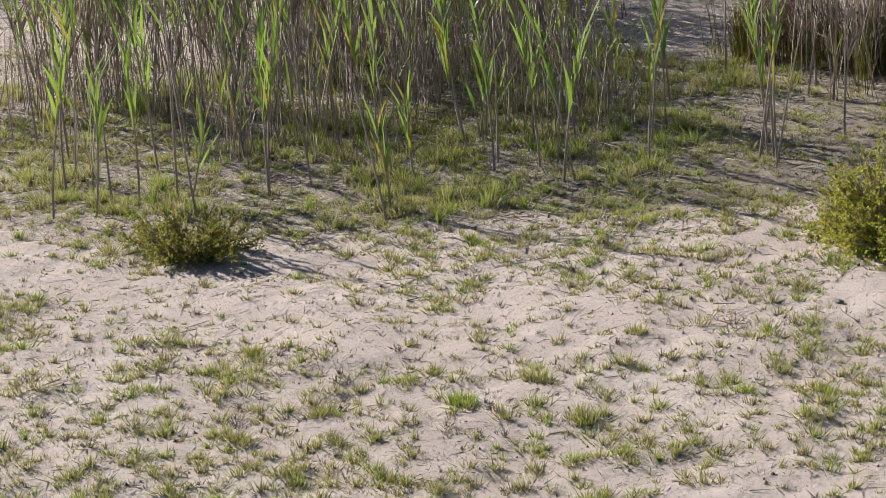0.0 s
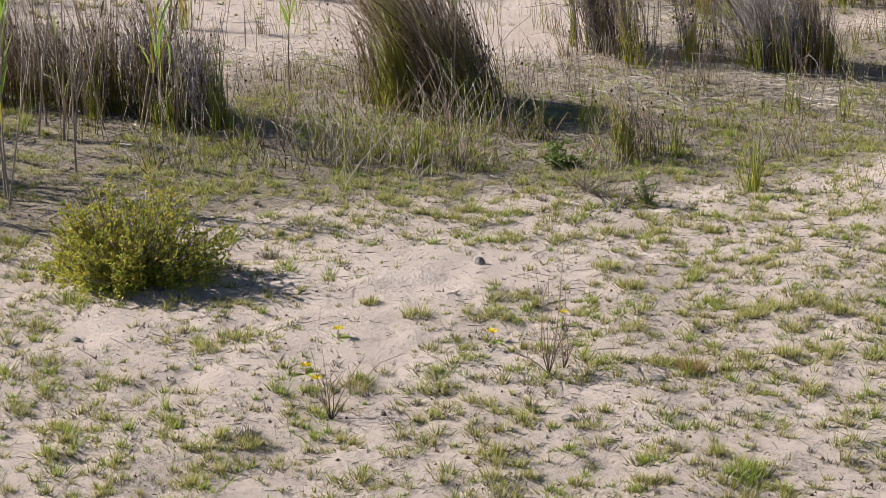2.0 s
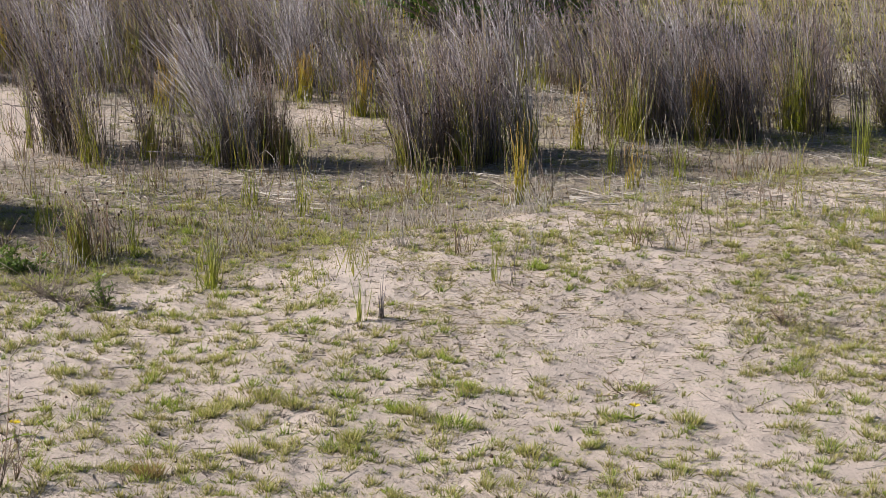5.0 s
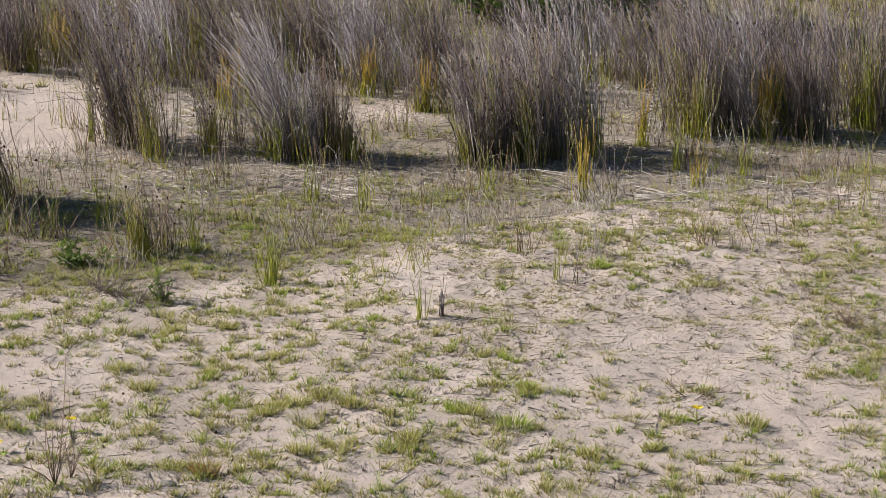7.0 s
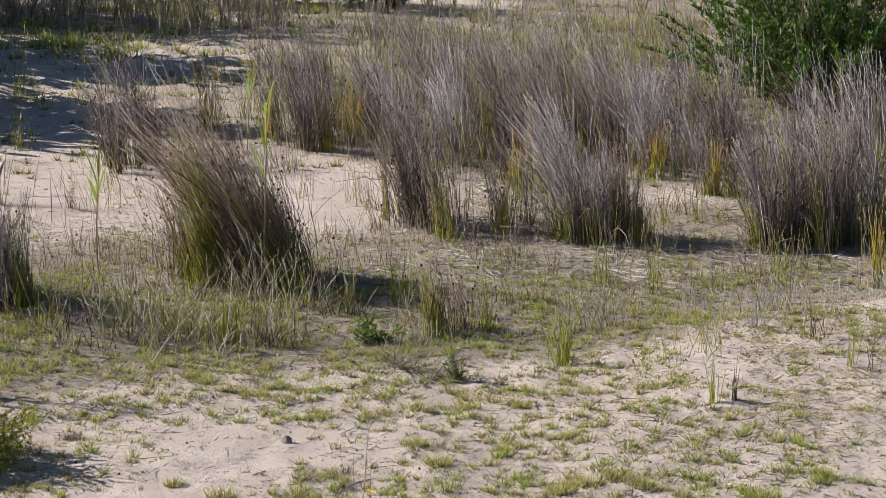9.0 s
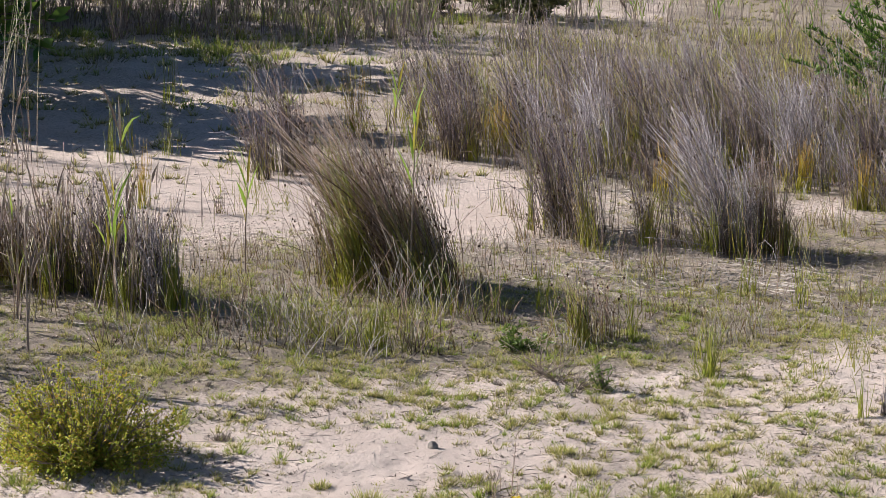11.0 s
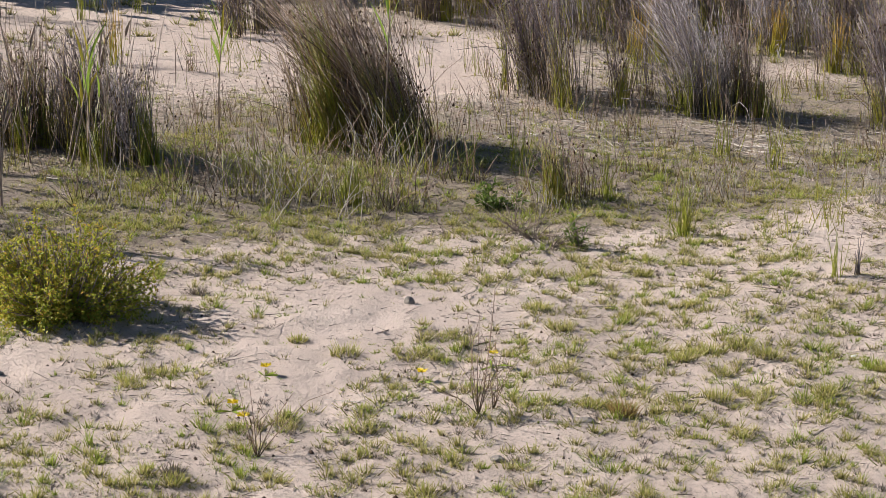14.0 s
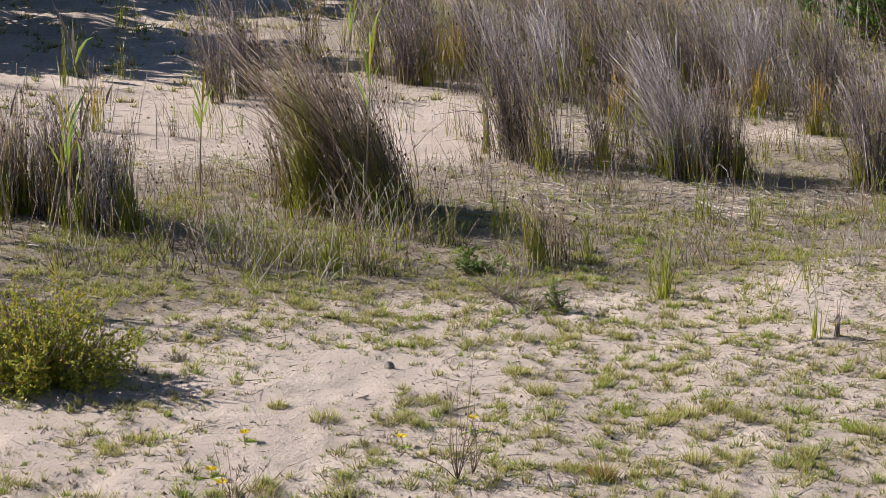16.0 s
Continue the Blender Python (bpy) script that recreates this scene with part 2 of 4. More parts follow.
def mesh_of(name, verts, faces, tip, mat):
    me = bpy.data.meshes.new(name)
    flat = np.ascontiguousarray(np.concatenate([f.ravel() for f in faces]), dtype=np.int32)
    totals = np.concatenate([np.full(len(f), f.shape[1]) for f in faces])
    me.vertices.add(len(verts))
    me.vertices.foreach_set("co", np.ascontiguousarray(verts, dtype=np.float32).ravel())
    me.loops.add(len(flat))
    me.loops.foreach_set("vertex_index", flat)
    me.polygons.add(len(totals))
    starts = np.concatenate([[0], np.cumsum(totals)[:-1]]).astype(np.int32)
    me.polygons.foreach_set("loop_start", starts)
    me.update(calc_edges=True)
    layer = me.attributes.new("tip", "FLOAT", "POINT")
    layer.data.foreach_set("value", np.ascontiguousarray(tip, dtype=np.float32))
    me.materials.append(mat)
    return me


def paths(base, way, length, bend, rings):
    """Points along N stems: straight along way, drawn off by bend with the square of the height."""
    s = np.linspace(0, 1, rings)[None, :, None]
    return base[:, None] + way[:, None] * length[:, None, None] * s + bend[:, None] * length[:, None, None] * s**2


def tubes(name, p, r0, r1, mat, sides=3):
    """Round stems along the points p (N, rings, 3), from radius r0 at the foot to r1 at the tip."""
    n, rings = p.shape[:2]
    along = unit(p[:, -1] - p[:, 0])
    u = unit(np.cross(along, RNG.normal(size=(n, 3))))
    v = np.cross(along, u)
    a = np.arange(sides) * 2 * np.pi / sides
    round_ = u[:, None] * np.cos(a)[None, :, None] + v[:, None] * np.sin(a)[None, :, None]
    s = np.linspace(0, 1, rings)
    r = np.asarray(r0).reshape(-1, 1) * (1 - s) + np.asarray(r1).reshape(-1, 1) * s
    r = np.broadcast_to(r, (n, rings))
    verts = p[:, :, None] + round_[:, None] * r[:, :, None, None]
    first = (np.arange(n) * rings * sides)[:, None, None] + (np.arange(rings - 1) * sides)[None, :, None] + np.arange(sides)
    nxt = (np.arange(n) * rings * sides)[:, None, None] + (np.arange(rings - 1) * sides)[None, :, None] + (np.arange(sides) + 1) % sides
    quads = np.stack([first, nxt, nxt + sides, first + sides], -1).reshape(-1, 4)
    cap = (np.arange(n) * rings * sides + (rings - 1) * sides)[:, None] + np.arange(sides)
    tip = np.broadcast_to(s[None, :, None], (n, rings, sides)).ravel()
    return mesh_of(name, verts.reshape(-1, 3), [quads, cap], tip, mat)


def blades(name, p, width, mat, shape=None, fold=0.25, face=None):
    """Leaves along the points p (N, rings, 3): a folded strip with a midrib, as wide along its length as shape says."""
    n, rings = p.shape[:2]
    along = unit(p[:, -1] - p[:, 0])
    side = unit(np.cross(along, RNG.normal(size=(n, 3)) if face is None else face))
    up = np.cross(side, along)
    s = np.linspace(0, 1, rings)
    w = np.interp(s, *zip(*(shape or [(0, 0.7), (0.35, 1), (1, 0.05)])))[None] * np.asarray(width).reshape(-1, 1) / 2
    w = np.broadcast_to(w, (n, rings))[..., None]
    left, right = p + side[:, None] * w + up[:, None] * w * fold, p - side[:, None] * w + up[:, None] * w * fold
    verts = np.stack([left, p, right], 2)
    first = (np.arange(n) * rings * 3)[:, None, None] + (np.arange(rings - 1) * 3)[None, :, None] + np.arange(2)
    quads = np.stack([first, first + 1, first + 4, first + 3], -1).reshape(-1, 4)
    tip = np.broadcast_to(s[None, :, None], (n, rings, 3)).ravel()
    return mesh_of(name, verts.reshape(-1, 3), [quads], tip, mat)


def strips(name, p, width, mat, shape=None):
    """Leaves too narrow to show a midrib: flat, tapering strips along the points p."""
    n, rings = p.shape[:2]
    side = unit(np.cross(unit(p[:, -1] - p[:, 0]), RNG.normal(size=(n, 3))))
    s = np.linspace(0, 1, rings)
    w = (1 - 0.85 * s**1.5 if shape is None else np.interp(s, *zip(*shape)))[None, :, None] * np.asarray(width).reshape(-1, 1, 1) / 2
    if rings == 2:
        verts = np.stack([p[:, 0] + side * w[:, 0], p[:, 0] - side * w[:, 0], p[:, 1]], 1)
        return mesh_of(name, verts.reshape(-1, 3), [np.arange(n * 3).reshape(-1, 3)], np.tile([0.0, 0.0, 1.0], n), mat)
    verts = np.stack([p + side[:, None] * w, p - side[:, None] * w], 2)
    first = (np.arange(n) * rings * 2)[:, None] + (np.arange(rings - 1) * 2)[None]
    quads = np.stack([first, first + 1, first + 3, first + 2], -1).reshape(-1, 4)
    tip = np.broadcast_to(s[None, :, None], (n, rings, 2)).ravel()
    return mesh_of(name, verts.reshape(-1, 3), [quads], tip, mat)


def beads(name, centre, radius, mat, tall=1.4):
    """Small eight-sided knobs, such as seed heads and buds."""
    n = len(centre)
    corners = np.array([(1, 0, 0), (0, 1, 0), (-1, 0, 0), (0, -1, 0), (0, 0, tall), (0, 0, -tall)], float)
    verts = centre[:, None] + corners[None] * np.asarray(radius).reshape(-1, 1, 1) * spread(0.75, 1.25, (n, 6, 1))
    f = np.array([(0, 1, 4), (1, 2, 4), (2, 3, 4), (3, 0, 4), (1, 0, 5), (2, 1, 5), (3, 2, 5), (0, 3, 5)])
    faces = (np.arange(n) * 6)[:, None, None] + f[None]
    return mesh_of(name, verts.reshape(-1, 3), [faces.reshape(-1, 3)], spread(0, 1, n * 6), mat)


def thing(name, x, y, label, category, group="", dz=0.0):
    ob = new(name)
    ob.empty_display_size = 0.1
    ob.location = (x, y, float(height_at(x, y)) + dz)
    return tagged(ob, label, category, group)


def part(name, me, parent, label="", kind=""):
    ob = new(name, me)
    ob.parent = parent
    return tagged(ob, label, kind=kind)


# ---- ground ----
def value_noise(x, y, seed):
    xi, yi = np.floor(x).astype(np.int64), np.floor(y).astype(np.int64)
    fx, fy = x - xi, y - yi
    fx, fy = fx * fx * (3 - 2 * fx), fy * fy * (3 - 2 * fy)

    def lattice(a, b):
        h = (a * 374761393 + b * 668265263 + seed * 982451653) & 0xFFFFFFFF
        h = ((h ^ (h >> 13)) * 1274126177) & 0xFFFFFFFF
        return ((h ^ (h >> 16)) & 0xFFFF) / 65535.0

    low = lattice(xi, yi) * (1 - fx) + lattice(xi + 1, yi) * fx
    high = lattice(xi, yi + 1) * (1 - fx) + lattice(xi + 1, yi + 1) * fx
    return low * (1 - fy) + high * fy


def fractal(x, y, size, seed, octaves=4):
    total, amp, norm = 0.0, 1.0, 0.0
    for n in range(octaves):
        total = total + amp * value_noise(x / size * 2**n + 17.3 * n, y / size * 2**n - 9.1 * n, seed + n)
        norm, amp = norm + amp, amp * 0.5
    return total / norm


# lusher patches and bare patches of the sand: x, y, radius
LUSH = [(-0.77, 8.93, 0.15), (-0.21, 8.64, 0.45), (0.60, 8.59, 0.45), (-0.46, 8.05, 0.25), (-1.04, 10.04, 0.45), (-0.48, 9.97, 0.30), (-2.27, 7.78, 0.25), (-0.91, 7.05, 0.40),
        (-2.52, 6.81, 0.50), (0.84, 8.85, 0.50), (1.40, 8.33, 0.35), (0.47, 8.16, 0.40), (-1.89, 6.63, 0.25), (-0.25, 6.64, 0.40), (-2.28, 7.81, 0.30), (-2.11, 10.74, 0.50),
        (-1.38, 9.97, 0.60), (-3.31, 6.10, 0.20), (-4.51, 5.44, 0.50), (-3.66, 6.19, 0.40), (-4.48, 5.07, 0.60), (-3.68, 5.43, 0.40), (-2.92, 6.58, 0.25), (-6.02, 7.15, 0.30)]
BARE = [(-2.16, 8.69, 0.40), (-1.84, 8.59, 0.20), (-0.74, 9.40, 0.30), (-0.41, 8.36, 0.22), (-2.80, 7.81, 0.22), (0.08, 8.17, 0.25), (-2.26, 8.16, 0.25), (1.70, 11.74, 0.30),
        (-0.51, 8.71, 0.20), (0.05, 8.74, 0.20), (1.94, 8.07, 0.30), (-3.94, 8.03, 0.30), (-3.11, 7.62, 0.35), (-6.00, 6.80, 0.30),
        (-3.45, 8.15, 0.25), (-2.28, 8.78, 0.45), (-1.75, 9.18, 0.30), (-0.75, 9.70, 0.20), (-4.18, 14.93, 1.30), (-2.24, 15.30, 1.30), (0.41, 15.57, 0.50)]


def bumps(x, y, some):
    return sum(np.exp(-((x - a) ** 2 + (y - b) ** 2) / (r * r)) for a, b, r in some)


def smooth(v, low, high):
    s = np.clip((v - low) / (high - low), 0, 1)
    return s * s * (3 - 2 * s)


def lushness(x, y):
    """How thickly the short grass stands, 0 to 1."""
    v = 0.55 * fractal(x, y, 0.55, 3, 3) + 0.45 * fractal(x, y, 1.7, 8, 2)
    v = 0.23 + 0.77 * smooth(v, 0.32, 0.62) + 0.32 * smooth(-x, 2.4, 3.6) * (1 - 0.5 * smooth(y, 8.2, 9.2)) + 0.5 * np.clip(bumps(x, y, LUSH), 0, 1) - 0.17 * np.clip(bumps(x, y, BARE), 0, 1)
    mound = smooth(x, 0.2, 1.0) * smooth(y, 9.0, 9.8) * smooth(11.25 + 0.62 * x - y, -0.1, 0.3)
    return np.clip(v + 0.20 * mound, 0.07, 1)


def litter_at(x, y):
    """Where dead grass and moss cover the sand: the belt at the foot of the rushes and reeds."""
    edge = 0.6 * (fractal(x, y, 1.1, 21, 3) - 0.5)
    turn = np.interp(x, [-9, -6, -4, -2, 0, 1.5, 3.4, 5], [6.9, 7.5, 8.8, 10.2, 11.1, 12.25, 13.3, 13.9])
    belt = smooth(y, turn - 0.4 + edge, turn + 0.2 + edge) * (1 - 0.5 * smooth(y, turn + 3.0 + edge, turn + 4.2 + edge) * (1 - smooth(x, -1.9, -1.2)))
    return np.clip(belt - 0.8 * np.clip(bumps(x, y, BARE), 0, 1), 0, 1) * (0.78 - 0.34 * smooth(-x, 4.0, 5.2)) + 0.32 * lushness(x, y)


def height_at(x, y):
    x, y = np.asarray(x, float), np.asarray(y, float)
    near = 1 - smooth(np.hypot(x, y - 10), 25, 45)
    wide = 0.07 * (fractal(x, y, 2.6, 41, 2) - 0.5)
    rough = 0.036 * (fractal(x, y, 0.33, 51, 3) - 0.5)
    small = 0.034 * (fractal(x, y, 0.11, 61, 3) - 0.5)
    bank = 11.25 + 0.62 * x - y
    swell = 0.07 * smooth(bank, -0.30, 0.25) * (1 - smooth(bank, 1.0, 3.6)) * smooth(x, -0.5, 0.8)
    fine = smooth(x, -8.6, -8.0) * (1 - smooth(x, 3.7, 4.2)) * smooth(y, 4.4, 4.8) * (1 - 0.7 * smooth(y, 14.0, 14.6)) * (1 - smooth(y, 24, 27))
    hummock = 0.15 * (fractal(x, y, 0.42, 71, 3) - 0.5) * smooth(-x, 3.3, 4.3) * smooth(y, 16.8, 18.2) * (1 - smooth(y, 25, 28))
    return near * (wide + fine * (rough + small) + swell + hummock)


def steps(marks):
    """Coordinates from mark to mark, each stretch with its own spacing."""
    out = []
    for (a, step), (b, _) in zip(marks, marks[1:]):
        out += list(np.linspace(a, b, max(1, round((b - a) / step)), endpoint=False))
    return np.array(out + [marks[-1][0]])


def build_ground():
    xs = steps([(-600, 120), (-120, 20), (-30, 2), (-14, 0.4), (-8.6, 0.042), (4.2, 0.3), (12, 2), (30, 20), (120, 120), (600, 1)])
    ys = steps([(-500, 120), (-120, 20), (-20, 2), (-2, 0.3), (4.4, 0.040), (14.6, 0.14), (27, 0.4), (40, 3), (60, 20), (120, 120), (600, 1)])
    gx, gy = np.meshgrid(xs, ys)
    verts = np.stack([gx, gy, height_at(gx, gy)], -1).reshape(-1, 3)
    w, h = len(xs), len(ys)
    first = (np.arange(h - 1) * w)[:, None] + np.arange(w - 1)
    quads = np.stack([first, first + 1, first + w + 1, first + w], -1).reshape(-1, 4)
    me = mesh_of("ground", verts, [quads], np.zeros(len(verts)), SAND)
    layer = me.attributes.new("litter", "FLOAT", "POINT")
    layer.data.foreach_set("value", litter_at(gx, gy).ravel().astype(np.float32))
    me.polygons.foreach_set("use_smooth", np.ones(len(quads), dtype=bool))
    return tagged(new("ground", me), "pale pinkish sand with dead grass and moss", "ground", kind="structure")


build_ground()


def on_ground(x, y):
    return np.stack([x, y, height_at(x, y) - 0.004], -1)


def fan(n, near, far, left=-0.80, right=0.36):
    """Random places on the stretch of ground before the camera."""
    a, r = spread(left, right, n), np.sqrt(spread(near**2, far**2, n))
    return r * np.sin(a), r * np.cos(a)


# ---- rush tussocks ----
def sedge_tussock(x, y, rx, ry, tall, n, lean=(-0.12, 0.0), dry=RUSH_DRY, green=0.3, seeds=60, splay=0.12, label="", group="rush tussocks", picked=20, slant=0.0):
    ob = thing("rush_tussock", x, y, label, "tussock", group)
    n = int(n * 1.1)
    clumps = max(8, int(n / 24))
    ca, cr = spread(0, 2 * np.pi, clumps), np.sqrt(spread(0, 1, clumps))
    centre = np.stack([1.15 * rx * cr * np.cos(ca), 1.7 * ry * cr * np.sin(ca)], -1)
    own_lean = np.array(lean) + RNG.normal(0, 0.07, (clumps, 2)) + centre / max(rx, ry) * splay * 0.35
    own_tall = spread(0.42, 1.12, clumps) * (1 - slant * centre[:, 0] / rx)
    full = spread(0.04, 1, clumps) ** 2.2
    fresh = 0.015 + (RNG.random(clumps) < 0.17) * np.clip(1.1 - 0.8 * centre[:, 0] / rx, 0.15, 2) * spread(0.3, 1, clumps)

    def rooted(k, wide, chance):
        c = RNG.choice(clumps, k, p=chance / chance.sum())
        stray = np.where(RNG.random(k) < 0.10, 1.55, 1.0)[:, None]
        place = (centre[c] + RNG.normal(0, wide, (k, 2))) * stray
        base = np.c_[place, height_at(place[:, 0] + x, place[:, 1] + y) - float(height_at(x, y)) - 0.01]
        return base, np.c_[own_lean[c], np.zeros(k)], own_tall[c]

    base, tilt, grown = rooted(n, 0.032, full)
    way = unit(np.array([0, 0, 1.0]) + tilt * 0.35 + RNG.normal(0, 0.065, (n, 3)) * (1, 1, 0))
    length = tall * grown * (1.04 - 0.66 * spread(0, 1, n) ** 1.5)
    bend = tilt * spread(0.3, 1.5, n)[:, None] + RNG.normal(0, 0.08, (n, 3)) - np.array([0, 0, 0.05])
    fallen = RNG.random(n) < 0.07
    way[fallen] = unit(way[fallen] + RNG.normal(0, 0.5, (fallen.sum(), 3)) * (1, 1, 0))
    bend[fallen] -= np.stack([np.zeros(fallen.sum()), np.zeros(fallen.sum()), spread(0.1, 0.6, fallen.sum())], -1)
    p = paths(base, way, length, bend, 5)
    p[:, 1:] += RNG.normal(0, 0.009, (n, 4, 3)) * (1, 1, 0.2) * np.linspace(0.4, 1.5, 4)[None, :, None]
    thick = spread(0.0013, 0.0034, n)
    for m in range(picked):
        part("stem", tubes("stem", p[m : m + 1], thick[m : m + 1] * 1.3, 0.0011, dry), ob)
    part("dry_stem_mass", tubes("dry_stem_mass", p[picked:], thick[picked:], thick[picked:] * 0.55, dry), ob, kind="stuff")
    # thin, crooked side branches near the tips give the top its haze
    k = int(n * 1.5)
    pick = RNG.integers(0, n, k)
    at = 1 - 0.55 * spread(0, 1, k) ** 1.6
    ring = np.minimum((at * 4).astype(int), 3)
    rest = (at * 4 - ring)[:, None]
    whole = p[pick, ring] * (1 - rest) + p[pick, ring + 1] * rest
    twig = paths(whole, unit(way[pick] + tilt[pick] * 0.8 + RNG.normal(0, 0.6, (k, 3))), spread(0.02, 0.08, k) * tall, RNG.normal(0, 0.4, (k, 3)), 3)
    part("fine_branch_mass", strips("fine_branch_mass", twig, spread(0.0022, 0.0046, k), dry), ob, kind="stuff")
    g = max(14, int(n * green))
    base, tilt, grown = rooted(g, 0.024, fresh)
    base[:, :2] = base[:, :2] * 1.15 + (0.0, -0.04)
    way = unit(np.array([0, 0, 1.0]) + tilt * 0.4 + RNG.normal(0, 0.06, (g, 3)) * (1, 1, 0))
    p = paths(base, way, tall * (0.20 + 0.55 * spread(0, 1, g) ** 1.3) * grown, tilt * 0.5, 4)
    part("green_stem_mass", tubes("green_stem_mass", p, spread(0.0020, 0.0038, g), 0.0012, RUSH_GREEN), ob, "fresh yellow-green rush stems", "stuff")
    pick = RNG.integers(0, k, n // 3)
    part("husk_mass", beads("husk_mass", twig[pick, 2], spread(0.0022, 0.0045, n // 3), HUSK), ob, "tiny pale husks", "stuff")
    if seeds:
        pick = RNG.integers(0, k, seeds)
        part("seed_head_mass", beads("seed_head_mass", twig[pick, 2], spread(0.004, 0.009, seeds), SEED), ob, "small dark brown seed heads", "stuff")
    return ob


def rush_clump(x, y, r, tall, n, mat, label, loose=0.08, curl=0.05, least=0.45):
    ob = thing("rush_clump", x, y, label, "rush", "small rush clumps")
    knots = RNG.normal(0, r * 0.55, (max(1, n // 9), 2))
    place = knots[RNG.integers(0, len(knots), n)] * (r > 0.15) + RNG.normal(0, r * (0.2 if r > 0.15 else 0.5), (n, 2))
    base = np.c_[place, height_at(x + place[:, 0], y + place[:, 1]) - float(height_at(x, y)) - 0.01]
    way = unit(RNG.normal(0, loose, (n, 3)) * (1, 1, 0) + (0, 0, 1))
    p = paths(base, way, tall * spread(least, 1, n), RNG.normal(0, curl, (n, 3)), 4)
    thick = spread(0.0022, 0.0038, n)
    single = min(n, 40)
    for m in range(single):
        part("stem", tubes("stem", p[m : m + 1], thick[m : m + 1], 0.0012, mat), ob)
    if n > single:
        part("stem_mass", tubes("stem_mass", p[single:], thick[single:], 0.0012, mat), ob, kind="stuff")


WEATHERED = "dense rush tussock with purplish-grey weathered stems and green feet"
BROWN = "large wind-bent brown rush tussock with dark seed heads on sand"
SILVERY = "silvery-grey rush tussock leaning in the wind on sand"
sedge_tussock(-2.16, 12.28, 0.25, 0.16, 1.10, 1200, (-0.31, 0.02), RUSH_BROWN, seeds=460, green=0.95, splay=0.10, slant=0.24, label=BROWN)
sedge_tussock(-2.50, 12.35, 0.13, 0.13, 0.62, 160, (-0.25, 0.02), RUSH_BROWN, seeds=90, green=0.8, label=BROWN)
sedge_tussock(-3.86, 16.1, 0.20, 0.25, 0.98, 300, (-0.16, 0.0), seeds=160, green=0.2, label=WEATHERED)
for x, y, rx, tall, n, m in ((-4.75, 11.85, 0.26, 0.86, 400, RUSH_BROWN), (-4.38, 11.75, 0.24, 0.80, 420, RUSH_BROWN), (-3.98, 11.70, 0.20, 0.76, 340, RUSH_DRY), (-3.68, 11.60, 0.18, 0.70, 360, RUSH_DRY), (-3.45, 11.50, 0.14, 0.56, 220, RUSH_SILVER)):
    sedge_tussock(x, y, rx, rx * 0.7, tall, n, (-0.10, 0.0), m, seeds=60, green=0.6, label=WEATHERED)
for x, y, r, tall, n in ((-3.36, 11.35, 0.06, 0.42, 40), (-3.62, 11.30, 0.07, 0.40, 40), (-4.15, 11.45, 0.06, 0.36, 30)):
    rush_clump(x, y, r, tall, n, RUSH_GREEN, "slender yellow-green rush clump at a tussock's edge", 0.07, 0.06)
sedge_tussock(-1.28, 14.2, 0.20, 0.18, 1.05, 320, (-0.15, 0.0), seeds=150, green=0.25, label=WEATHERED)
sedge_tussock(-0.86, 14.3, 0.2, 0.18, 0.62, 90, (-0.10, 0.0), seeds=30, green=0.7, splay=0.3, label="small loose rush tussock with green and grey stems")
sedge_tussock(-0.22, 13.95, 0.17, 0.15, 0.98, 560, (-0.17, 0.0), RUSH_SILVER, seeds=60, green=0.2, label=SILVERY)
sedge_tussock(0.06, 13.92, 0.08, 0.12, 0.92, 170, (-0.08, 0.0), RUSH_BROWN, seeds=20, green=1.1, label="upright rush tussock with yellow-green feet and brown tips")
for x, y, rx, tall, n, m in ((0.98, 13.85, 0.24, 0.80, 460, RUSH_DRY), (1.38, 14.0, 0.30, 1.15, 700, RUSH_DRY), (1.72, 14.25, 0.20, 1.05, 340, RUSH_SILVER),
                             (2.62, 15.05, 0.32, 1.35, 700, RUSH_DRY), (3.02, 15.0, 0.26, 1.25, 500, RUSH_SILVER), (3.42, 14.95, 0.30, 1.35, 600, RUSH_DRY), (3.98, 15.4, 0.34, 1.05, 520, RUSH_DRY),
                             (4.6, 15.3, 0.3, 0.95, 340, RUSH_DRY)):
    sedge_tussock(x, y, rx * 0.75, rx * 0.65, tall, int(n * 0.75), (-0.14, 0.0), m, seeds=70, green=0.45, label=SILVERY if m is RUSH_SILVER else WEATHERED)
